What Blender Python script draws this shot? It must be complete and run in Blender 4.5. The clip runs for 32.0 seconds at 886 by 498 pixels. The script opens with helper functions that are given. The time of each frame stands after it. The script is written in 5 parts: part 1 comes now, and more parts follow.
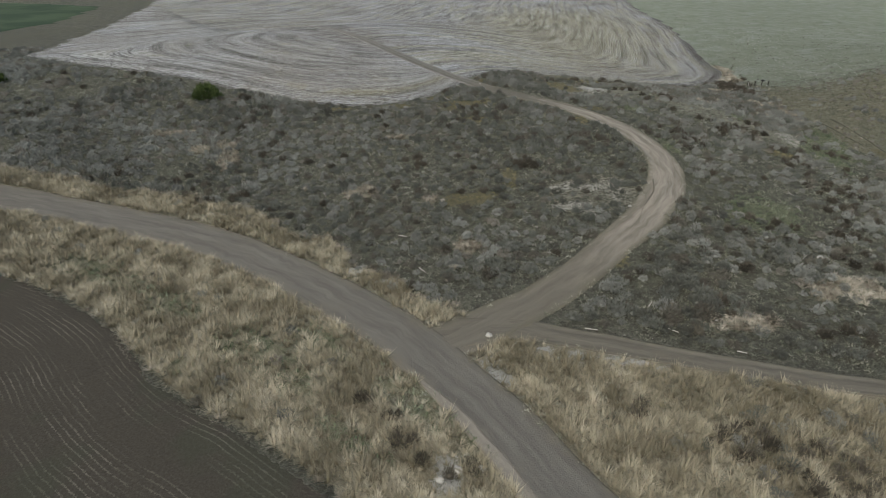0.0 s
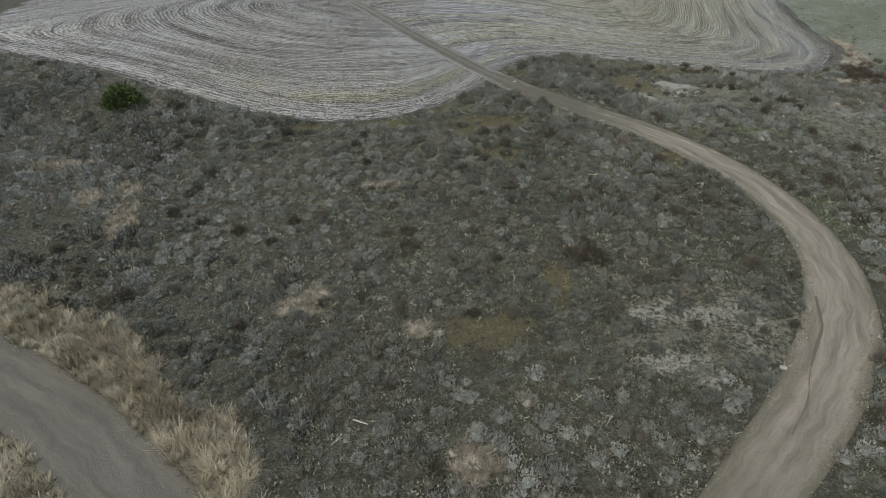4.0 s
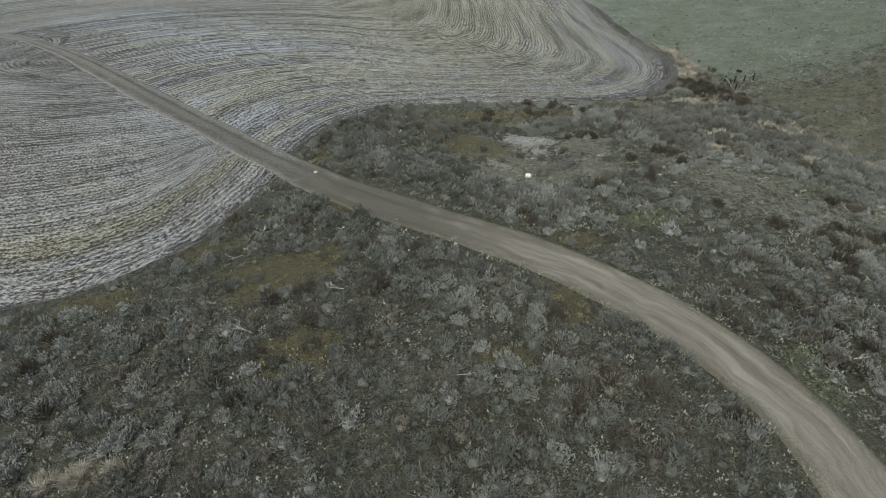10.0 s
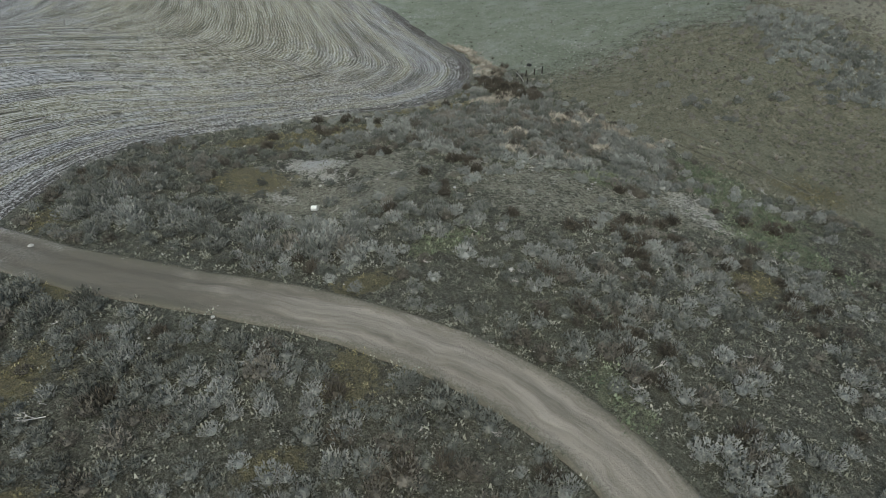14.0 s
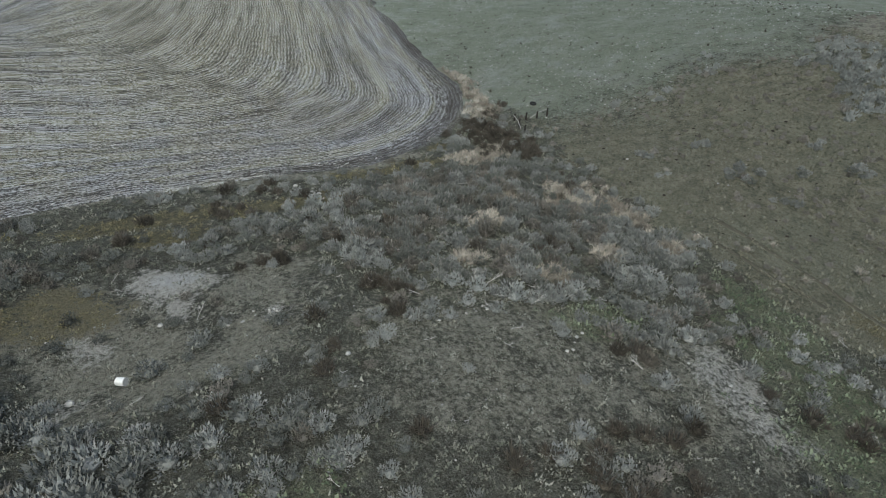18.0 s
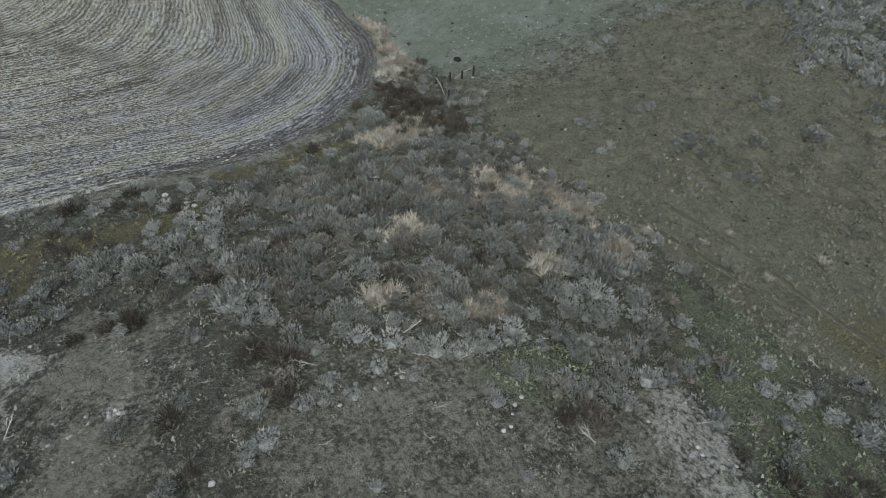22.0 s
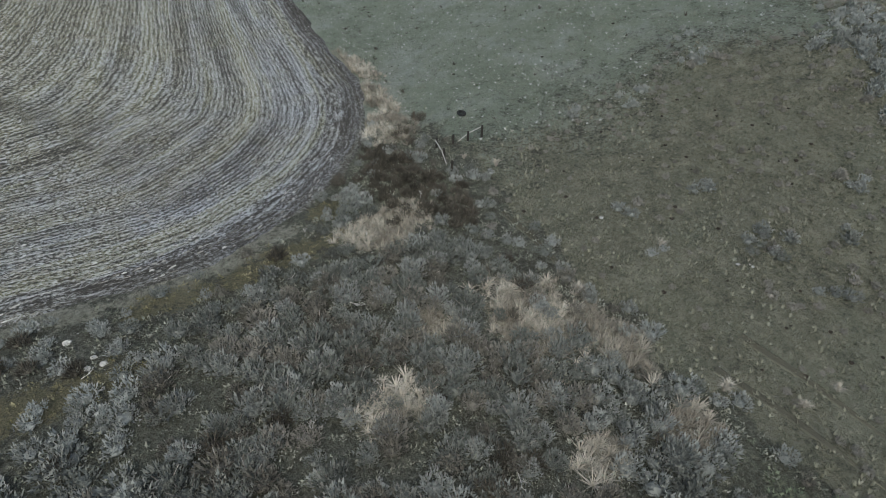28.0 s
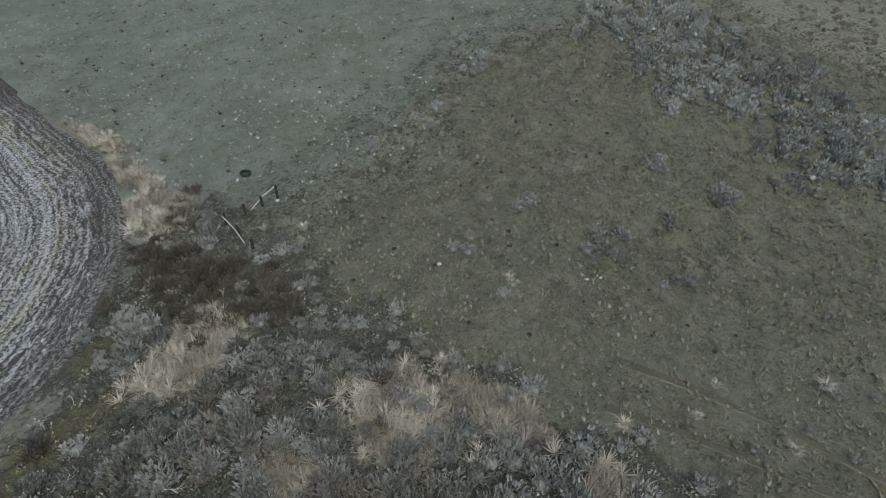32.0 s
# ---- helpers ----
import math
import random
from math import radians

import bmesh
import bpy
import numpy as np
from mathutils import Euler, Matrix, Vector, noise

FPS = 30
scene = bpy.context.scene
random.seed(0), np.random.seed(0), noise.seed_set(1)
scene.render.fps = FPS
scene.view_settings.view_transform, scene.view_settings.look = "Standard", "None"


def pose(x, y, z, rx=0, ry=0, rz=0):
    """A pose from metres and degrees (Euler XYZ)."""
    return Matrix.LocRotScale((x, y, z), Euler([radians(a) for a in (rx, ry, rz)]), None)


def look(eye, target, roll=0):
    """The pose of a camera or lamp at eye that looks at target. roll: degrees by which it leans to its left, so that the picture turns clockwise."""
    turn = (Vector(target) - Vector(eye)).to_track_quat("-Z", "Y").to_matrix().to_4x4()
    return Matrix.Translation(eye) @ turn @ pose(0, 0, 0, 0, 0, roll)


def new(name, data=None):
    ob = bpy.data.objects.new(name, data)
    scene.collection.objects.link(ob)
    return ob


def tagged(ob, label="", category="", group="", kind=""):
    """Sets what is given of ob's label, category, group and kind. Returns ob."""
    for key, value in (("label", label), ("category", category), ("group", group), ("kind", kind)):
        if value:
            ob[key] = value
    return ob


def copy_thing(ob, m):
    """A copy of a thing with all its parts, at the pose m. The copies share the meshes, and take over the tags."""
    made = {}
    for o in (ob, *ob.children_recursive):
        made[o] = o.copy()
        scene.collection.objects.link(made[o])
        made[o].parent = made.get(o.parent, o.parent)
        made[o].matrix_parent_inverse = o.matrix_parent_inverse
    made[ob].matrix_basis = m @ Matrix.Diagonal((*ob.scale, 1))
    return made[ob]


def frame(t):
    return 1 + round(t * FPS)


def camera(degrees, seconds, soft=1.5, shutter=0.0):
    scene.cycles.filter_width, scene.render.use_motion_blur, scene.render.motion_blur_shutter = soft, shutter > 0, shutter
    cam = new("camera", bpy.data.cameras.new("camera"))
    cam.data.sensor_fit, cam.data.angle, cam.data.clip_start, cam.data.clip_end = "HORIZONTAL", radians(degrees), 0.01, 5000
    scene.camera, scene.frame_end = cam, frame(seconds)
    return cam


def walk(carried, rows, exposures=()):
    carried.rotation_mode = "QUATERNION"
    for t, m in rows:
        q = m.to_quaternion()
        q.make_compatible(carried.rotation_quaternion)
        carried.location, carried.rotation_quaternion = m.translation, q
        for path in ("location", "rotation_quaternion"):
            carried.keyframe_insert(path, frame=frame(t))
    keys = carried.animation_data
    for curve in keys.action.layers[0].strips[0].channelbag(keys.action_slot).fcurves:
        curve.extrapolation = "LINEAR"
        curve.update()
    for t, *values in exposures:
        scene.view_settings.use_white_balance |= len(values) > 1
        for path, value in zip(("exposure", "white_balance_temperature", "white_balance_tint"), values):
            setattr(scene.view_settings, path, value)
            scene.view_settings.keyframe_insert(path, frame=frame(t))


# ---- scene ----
cam = camera(76.7, 32.0, soft=0.6)
METRES, EYE, TILT, LEAN, TURN = 100.0, 23.0, -28.0, -0.75, 0.0
ROWS = [
    (0.0, 0.0, 0.0, 0.0, -0.0, -0.0, -0.0),
    (0.5, 0.0041, 0.0311, 0.0147, 1.56, 0.02, -0.75),
    (1.0, 0.0071, 0.0643, 0.0301, 2.18, 0.13, -0.98),
    (1.5, 0.0096, 0.0988, 0.0462, 2.59, 0.27, -1.03),
    (2.0, 0.0118, 0.1347, 0.0626, 3.0, 0.45, -1.06),
    (2.5, 0.0137, 0.1708, 0.0795, 3.35, -0.1, -1.13),
    (3.0, 0.0151, 0.2012, 0.0987, 3.42, -5.02, -1.07),
    (3.5, 0.0164, 0.2225, 0.1121, 3.48, -4.71, -1.07),
    (5.5, 0.0264, 0.2603, 0.1312, 2.74, -5.17, -0.46),
    (6.0, 0.0291, 0.2759, 0.1384, 2.55, -5.17, -0.32),
    (6.5, 0.0321, 0.2956, 0.1481, 2.16, -5.16, -0.07),
    (7.0, 0.0353, 0.3182, 0.1598, 0.79, -5.08, 0.73),
    (7.5, 0.0376, 0.3411, 0.1719, -0.77, -5.04, 1.55),
    (8.0, 0.0403, 0.3635, 0.1841, -1.33, -4.95, 1.86),
    (8.5, 0.0428, 0.3821, 0.1945, -3.0, -4.93, 2.87),
    (9.0, 0.0456, 0.3979, 0.2031, -7.31, -5.13, 5.26),
    (9.5, 0.0495, 0.412, 0.2109, -10.87, -5.45, 7.17),
    (10.0, 0.0542, 0.4228, 0.2167, -12.38, -5.61, 7.95),
    (10.5, 0.0599, 0.4319, 0.2213, -12.52, -5.59, 7.97),
    (11.0, 0.0657, 0.4384, 0.2243, -11.97, -5.44, 7.66),
    (11.5, 0.0714, 0.444, 0.2264, -11.63, -5.38, 7.45),
    (12.0, 0.0774, 0.4478, 0.2273, -11.41, -5.34, 7.31),
    (12.5, 0.085, 0.451, 0.2273, -13.95, -5.64, 8.7),
    (13.0, 0.093, 0.453, 0.2269, -18.91, -6.43, 11.24),
    (13.5, 0.102, 0.4545, 0.2264, -24.65, -7.65, 13.98),
    (14.0, 0.1111, 0.4555, 0.2257, -28.49, -8.58, 15.65),
    (14.5, 0.1214, 0.4559, 0.2253, -31.93, -9.51, 17.08),
    (16.5, 0.1879, 0.4944, 0.2433, -30.36, -9.3, 16.21),
    (17.0, 0.2086, 0.5119, 0.2521, -26.92, -8.47, 14.54),
    (17.5, 0.2301, 0.5327, 0.2628, -25.37, -8.17, 13.72),
    (18.0, 0.2507, 0.5548, 0.275, -24.86, -8.04, 13.39),
    (18.5, 0.2683, 0.5747, 0.2869, -24.74, -7.96, 13.25),
    (19.0, 0.2809, 0.5886, 0.2951, -24.67, -8.84, 13.2),
    (19.5, 0.29, 0.596, 0.3015, -24.44, -14.92, 12.92),
    (20.0, 0.295, 0.5982, 0.3026, -24.37, -14.97, 12.82),
    (20.5, 0.2984, 0.6003, 0.3035, -24.37, -14.95, 12.81),
    (21.0, 0.3014, 0.6029, 0.3046, -24.53, -14.99, 12.79),
    (21.5, 0.3039, 0.605, 0.3052, -27.36, -15.64, 14.14),
    (22.0, 0.3065, 0.6076, 0.306, -31.5, -16.67, 15.91),
    (22.5, 0.3093, 0.61, 0.3065, -33.76, -17.24, 16.84),
    (23.0, 0.3117, 0.6124, 0.3074, -33.98, -17.31, 16.85),
    (23.5, 0.3142, 0.6156, 0.3086, -32.65, -16.94, 16.27),
    (24.0, 0.3162, 0.6195, 0.3101, -31.73, -16.69, 15.84),
    (24.5, 0.3178, 0.6239, 0.3116, -31.67, -16.66, 15.84),
    (26.5, 0.3414, 0.6571, 0.328, -32.36, -16.87, 16.35),
    (27.0, 0.3502, 0.6684, 0.3339, -32.25, -16.83, 16.31),
    (27.5, 0.3604, 0.6815, 0.3413, -32.09, -16.8, 16.23),
    (28.0, 0.3695, 0.6941, 0.348, -31.84, -16.68, 16.14),
    (28.5, 0.3793, 0.7073, 0.3558, -31.99, -16.72, 16.26),
    (29.0, 0.3866, 0.7186, 0.3627, -38.62, -18.68, 18.99),
    (29.5, 0.393, 0.7282, 0.3682, -44.08, -20.5, 21.0),
    (30.0, 0.3976, 0.7337, 0.3709, -45.45, -20.95, 21.47),
    (30.5, 0.401, 0.7351, 0.3705, -47.28, -21.6, 22.1),
    (31.0, 0.4033, 0.7353, 0.3694, -49.42, -22.39, 22.76),
    (31.5, 0.4066, 0.7356, 0.3682, -52.9, -23.77, 23.77),
    (32.0, 0.4104, 0.7364, 0.367, -55.83, -24.92, 24.53),
]
EXPOSURE = 0.1
walk(cam, [(t, pose(0, 0, EYE, TILT, LEAN, TURN) @ pose(METRES * x, METRES * y, METRES * z, 90 + pitch, roll, yaw)) for t, x, y, z, yaw, pitch, roll in ROWS],
     exposures=[(0.0, EXPOSURE, 6850.0, 2.0), (6.0, EXPOSURE, 6700.0, -1.0), (13.0, EXPOSURE, 6550.0, -3.0), (19.0, EXPOSURE, 6200.0, 0.0), (32.0, EXPOSURE, 6200.0, 0.0)])

# ---- world and light: an overcast late-autumn sky ----
SUN_ELEV, SUN_ROT = radians(55), radians(215)
world = bpy.data.worlds.new("overcast_sky")
scene.world = world
world.use_nodes = True
wn = world.node_tree.nodes
sky = wn.new("ShaderNodeTexSky")
sky.sky_type = "NISHITA"
sky.sun_disc = False
sky.sun_elevation, sky.sun_rotation = SUN_ELEV, SUN_ROT
sky.air_density, sky.dust_density, sky.ozone_density = 1.0, 4.0, 1.0
wn["Background"].inputs["Strength"].default_value = 0.135
world.node_tree.links.new(sky.outputs[0], wn["Background"].inputs["Color"])
sun = new("sun", bpy.data.lights.new("sun", "SUN"))
sun.data.energy, sun.data.angle, sun.data.color = 1.3, radians(25), (1.0, 0.97, 0.93)
SUN_DIR = Vector((math.sin(SUN_ROT) * math.cos(SUN_ELEV), math.cos(SUN_ROT) * math.cos(SUN_ELEV), math.sin(SUN_ELEV)))
sun.matrix_world = look(SUN_DIR * 300, (0, 0, 0))

rng = np.random.default_rng(7)
random.seed(11)


# ---- material helpers ----
class Mat:
    """A small builder for node materials."""

    def __init__(self, name, rough=0.95, spec=0.2):
        self.m = bpy.data.materials.new(name)
        self.m.use_nodes = True
        self.t = self.m.node_tree
        self.b = self.t.nodes["Principled BSDF"]
        self.b.inputs["Roughness"].default_value = rough
        self.b.inputs["Specular IOR Level"].default_value = spec

    def node(self, kind):
        return self.t.nodes.new(kind)

    def link(self, a, b):
        self.t.links.new(a, b)

    def pos(self):
        return self.node("ShaderNodeNewGeometry").outputs["Position"]

    def attr(self, name):
        n = self.node("ShaderNodeAttribute")
        n.attribute_name = name
        return n.outputs["Fac"]

    def noise(self, scale, detail=4.0, rough=0.6, vec=None, punch=2.2):
        n = self.node("ShaderNodeTexNoise")
        n.inputs["Scale"].default_value, n.inputs["Detail"].default_value, n.inputs["Roughness"].default_value = scale, detail, rough
        self.link(vec if vec is not None else self.pos(), n.inputs["Vector"])
        k = self.node("ShaderNodeMapRange")
        k.inputs["From Min"].default_value, k.inputs["From Max"].default_value = 0.5 - 0.5 / punch, 0.5 + 0.5 / punch
        self.link(n.outputs["Fac"], k.inputs["Value"])
        return k.outputs["Result"]

    def math(self, op, a, b=0.0, c=None):
        n = self.node("ShaderNodeMath")
        n.operation = op
        for i, v in enumerate((a, b, c)):
            if v is None:
                continue
            if isinstance(v, (int, float)):
                n.inputs[i].default_value = v
            else:
                self.link(v, n.inputs[i])
        return n.outputs[0]

    def step(self, v, lo, hi):
        n = self.node("ShaderNodeMapRange")
        n.interpolation_type = "SMOOTHSTEP"
        n.inputs["From Min"].default_value, n.inputs["From Max"].default_value = lo, hi
        self.link(v, n.inputs["Value"])
        return n.outputs["Result"]

    def mix(self, fac, a, b, mode="MIX"):
        n = self.node("ShaderNodeMix")
        n.data_type, n.blend_type = "RGBA", mode
        for i, v in ((0, fac), (6, a), (7, b)):
            if isinstance(v, (int, float)):
                n.inputs[i].default_value = v
            elif isinstance(v, tuple):
                n.inputs[i].default_value = (*v, 1.0)
            else:
                self.link(v, n.inputs[i])
        return n.outputs[2]

    def ramp(self, v, *stops):
        n = self.node("ShaderNodeValToRGB")
        e = n.color_ramp.elements
        while len(e) < len(stops):
            e.new(0.5)
        for k, (p, c) in zip(e, stops):
            k.position, k.color = p, (*c, 1.0)
        self.link(v, n.inputs[0])
        return n.outputs[0]

    def vec(self, x, y, z=0.0):
        n = self.node("ShaderNodeCombineXYZ")
        for i, v in enumerate((x, y, z)):
            if isinstance(v, (int, float)):
                n.inputs[i].default_value = v
            else:
                self.link(v, n.inputs[i])
        return n.outputs[0]

    def bump(self, height, dist, strength=1.0):
        n = self.node("ShaderNodeBump")
        n.inputs["Distance"].default_value, n.inputs["Strength"].default_value = dist, strength
        self.link(height, n.inputs["Height"])
        self.link(n.outputs[0], self.b.inputs["Normal"])

    def done(self, colour):
        if isinstance(colour, tuple):
            self.b.inputs["Base Color"].default_value = (*colour, 1.0)
        else:
            self.link(colour, self.b.inputs["Base Color"])
        return self.m


# ---- colours of the ground ----
def ground_material():
    k = Mat("steppe_soil")
    big, mid, fine = k.noise(0.06, 3), k.noise(0.8, 5, 0.7), k.noise(4.0, 5, 0.8, None, 3.2)
    grain = k.noise(13.0, 3, 0.8, None, 3.2)
    c = k.ramp(mid, (0.1, (0.072, 0.071, 0.055)), (0.5, (0.112, 0.111, 0.087)), (0.9, (0.165, 0.162, 0.130)))
    c = k.mix(k.math("MULTIPLY", k.step(fine, 0.5, 0.95), 0.75), c, (0.255, 0.250, 0.212))
    c = k.mix(k.math("MULTIPLY", k.step(k.math("SUBTRACT", 1.0, fine), 0.55, 0.95), 0.75), c, (0.058, 0.056, 0.044))
    c = k.mix(k.math("MULTIPLY", k.step(grain, 0.55, 1.0), 0.6), c, (0.30, 0.296, 0.26))
    c = k.mix(k.math("MULTIPLY", k.step(k.math("SUBTRACT", 1.0, grain), 0.6, 1.0), 0.7), c, (0.045, 0.043, 0.034))
    c = k.mix(k.math("MULTIPLY", k.step(big, 0.4, 0.8), 0.3), c, (0.130, 0.132, 0.094))

    def lay(c, name, colour, lo=0.25, hi=0.8, amount=1.0, spread=0.85):
        w = k.math("MULTIPLY_ADD", k.math("SUBTRACT", mid, 0.5), spread, k.attr(name))
        w = k.math("MULTIPLY_ADD", k.math("SUBTRACT", fine, 0.5), spread, w)
        w = k.math("MULTIPLY", k.step(w, lo, hi), k.step(k.attr(name), 0.0, 0.25))
        return k.mix(k.math("MULTIPLY", w, amount), c, colour)

    turf = k.ramp(k.noise(0.22, 6, 0.7), (0.1, (0.195, 0.222, 0.162)), (0.5, (0.245, 0.273, 0.210)), (0.9, (0.335, 0.352, 0.315)))
    turf = k.mix(k.math("MULTIPLY", k.step(fine, 0.5, 1.0), 0.6), turf, (0.150, 0.170, 0.126))
    turf = k.mix(k.math("MULTIPLY", k.step(grain, 0.6, 1.0), 0.7), turf, (0.44, 0.455, 0.42))
    slope = k.ramp(mid, (0.05, (0.128, 0.125, 0.090)), (0.5, (0.212, 0.205, 0.148)), (0.95, (0.318, 0.307, 0.23)))
    slope = k.mix(k.math("MULTIPLY", k.step(fine, 0.5, 0.95), 0.6), slope, (0.265, 0.260, 0.212))
    slope = k.mix(k.math("MULTIPLY", k.step(k.math("SUBTRACT", 1.0, fine), 0.55, 0.95), 0.6), slope, (0.075, 0.074, 0.056))
    slope = k.mix(k.math("MULTIPLY", k.step(k.math("SUBTRACT", 1.0, grain), 0.6, 1.0), 0.6), slope, (0.075, 0.073, 0.052))
    slope = k.mix(k.math("MULTIPLY", k.step(k.noise(0.09, 3), 0.45, 0.75), 0.5), slope, k.mix(fine, (0.15, 0.155, 0.108), (0.26, 0.262, 0.20)))
    c = lay(c, "slope", slope)
    c = lay(c, "pasture", turf, 0.1, 1.0, 1.0, 1.0)
    c = lay(c, "sparse", k.mix(fine, (0.185, 0.178, 0.14), (0.42, 0.403, 0.33)), 0.15, 1.0, 0.85, 1.0)
    c = lay(c, "litter", k.mix(grain, (0.19, 0.172, 0.126), (0.40, 0.37, 0.29)))
    c = lay(c, "ochre", k.mix(grain, (0.11, 0.098, 0.056), (0.25, 0.222, 0.135)), 0.25, 1.0, 0.85, 1.2)
    c = lay(c, "weeds", k.mix(grain, (0.130, 0.143, 0.090), (0.29, 0.305, 0.205)), 0.3, 1.1, 0.65, 1.4)
    c = lay(c, "bare", k.mix(k.math("MULTIPLY_ADD", grain, 0.5, k.math("MULTIPLY", fine, 0.5)), (0.28, 0.268, 0.228), (0.70, 0.68, 0.63)), 0.15, 0.9, 0.95, 1.0)
    c = lay(c, "rime", (0.56, 0.565, 0.56), 0.3, 0.9, 0.8)
    k.bump(k.math("ADD", fine, k.math("MULTIPLY", grain, 0.6)), 0.12, 1.0)
    return k.done(c)


def stubble_material():
    k = Mat("stubble")
    row, along = k.attr("row"), k.attr("along")
    wob = k.math("MULTIPLY_ADD", k.math("SUBTRACT", k.noise(0.25, 2), 0.5), 0.30, k.math("MULTIPLY_ADD", k.math("SUBTRACT", k.noise(2.2, 2), 0.5), 0.11, row))
    streak = k.noise(1.0, 2, 0.6, k.vec(k.math("MULTIPLY", wob, 2.9), k.math("MULTIPLY", along, 0.7), 0.0), 2.6)
    line = k.noise(1.0, 2, 0.6, k.vec(k.math("MULTIPLY", wob, 1.3), k.math("MULTIPLY", along, 0.06), 7.0), 2.6)
    swath = k.noise(1.0, 2, 0.6, k.vec(k.math("MULTIPLY", row, 0.46), k.math("MULTIPLY", along, 0.03), 3.0), 3.2)
    patch, clod = k.noise(0.05, 4, 0.6), k.noise(15.0, 3, 0.8, None, 3.2)
    dash = k.noise(1.0, 3, 0.7, k.vec(k.math("MULTIPLY", wob, 7.0), k.math("MULTIPLY", along, 4.2), 5.0), 3.2)
    fine = k.math("MULTIPLY_ADD", k.math("SUBTRACT", clod, 0.5), 0.55, dash)
    drill = k.math("MULTIPLY", k.math("SINE", k.math("MULTIPLY", wob, 2 * math.pi / 0.42)), k.math("MULTIPLY_ADD", k.noise(0.45, 3), 0.9, 0.45))
    c = k.ramp(patch, (0.15, (0.25, 0.243, 0.230)), (0.5, (0.305, 0.305, 0.302)), (0.85, (0.385, 0.398, 0.425)))
    c = k.mix(k.math("MULTIPLY", k.step(swath, 0.55, 0.8), k.math("MULTIPLY_ADD", k.step(along, 150.0, 250.0), 0.55, 0.2)), c, (0.235, 0.228, 0.140))
    c = k.mix(k.math("MULTIPLY", k.step(k.math("SUBTRACT", 1.0, swath), 0.55, 0.95), 0.4), c, (0.17, 0.157, 0.14))
    c = k.mix(k.math("MULTIPLY", k.step(k.noise(0.3, 3), 0.72, 1.0), 0.5), c, (0.27, 0.245, 0.14))
    c = k.mix(k.math("MULTIPLY", k.attr("gold"), 0.75), c, (0.29, 0.270, 0.175))
    c = k.mix(k.math("MULTIPLY", k.attr("swale"), 0.6), c, (0.16, 0.143, 0.12))
    lane = k.math("MULTIPLY_ADD", k.math("SUBTRACT", k.noise(0.12, 2), 0.5), 0.9, row)
    lane = k.math("SINE", k.math("MULTIPLY", lane, 2 * math.pi / 2.3))
    lane = k.math("MULTIPLY", k.step(lane, 0.55, 0.95), k.step(k.noise(1.0, 2, 0.6, k.vec(k.math("MULTIPLY", row, 0.3), k.math("MULTIPLY", along, 0.05), 11.0)), 0.2, 0.7))
    gap = k.math("MULTIPLY_ADD", lane, 0.06, k.math("MULTIPLY_ADD", k.math("SUBTRACT", fine, 0.5), 1.2, k.math("MULTIPLY_ADD", drill, 0.19, k.math("MULTIPLY_ADD", k.math("SUBTRACT", streak, 0.5), 0.5, k.math("MULTIPLY_ADD", k.math("SUBTRACT", line, 0.5), 0.34, k.math("MULTIPLY_ADD", k.math("SUBTRACT", 0.5, swath), 0.32, 0.52))))))
    c = k.mix(k.math("MULTIPLY", k.step(gap, 0.52, 0.76), 0.92), c, (0.044, 0.041, 0.037))
    rim = k.math("MULTIPLY_ADD", k.math("SUBTRACT", streak, 0.5), 0.8, k.attr("rim"))
    c = k.mix(k.math("MULTIPLY", k.step(rim, 0.35, 0.8), 0.72), c, (0.062, 0.055, 0.047))
    c = k.mix(k.math("MULTIPLY", k.step(k.math("SUBTRACT", 0.6, gap), 0.25, 0.55), k.math("MULTIPLY_ADD", k.attr("rim"), -0.35, 0.6)), c, (0.66, 0.665, 0.68))
    k.bump(k.math("MULTIPLY_ADD", fine, 0.6, k.math("MULTIPLY", drill, -0.4)), 0.10, 0.9)
    return k.done(c)


def plowed_material():
    k = Mat("plowed_soil")
    row, along = k.attr("row"), k.attr("along")
    wob = k.math("MULTIPLY_ADD", k.noise(0.15, 2), 0.35, row)
    drill = k.math("SINE", k.math("MULTIPLY", wob, 2 * math.pi / 0.36))
    fine = k.noise(8.0, 4, 0.8)
    part = k.noise(1.0, 3, 0.6, k.vec(k.math("MULTIPLY", row, 0.5), k.math("MULTIPLY", along, 0.12), 0.0))
    c = k.ramp(fine, (0.1, (0.036, 0.032, 0.026)), (0.9, (0.068, 0.061, 0.049)))
    ridge = k.math("MULTIPLY", k.step(k.math("MULTIPLY_ADD", k.math("SUBTRACT", fine, 0.5), 2.0, drill), 0.55, 1.1), k.step(part, 0.3, 0.9))
    c = k.mix(k.math("MULTIPLY", ridge, 0.7), c, (0.165, 0.150, 0.128))
    c = k.mix(k.math("MULTIPLY", k.step(k.noise(0.12, 3), 0.5, 0.7), 0.35), c, (0.042, 0.05, 0.032))
    k.bump(k.math("MULTIPLY_ADD", fine, 0.6, k.math("MULTIPLY", drill, 0.06)), 0.04, 0.7)
    return k.done(c)


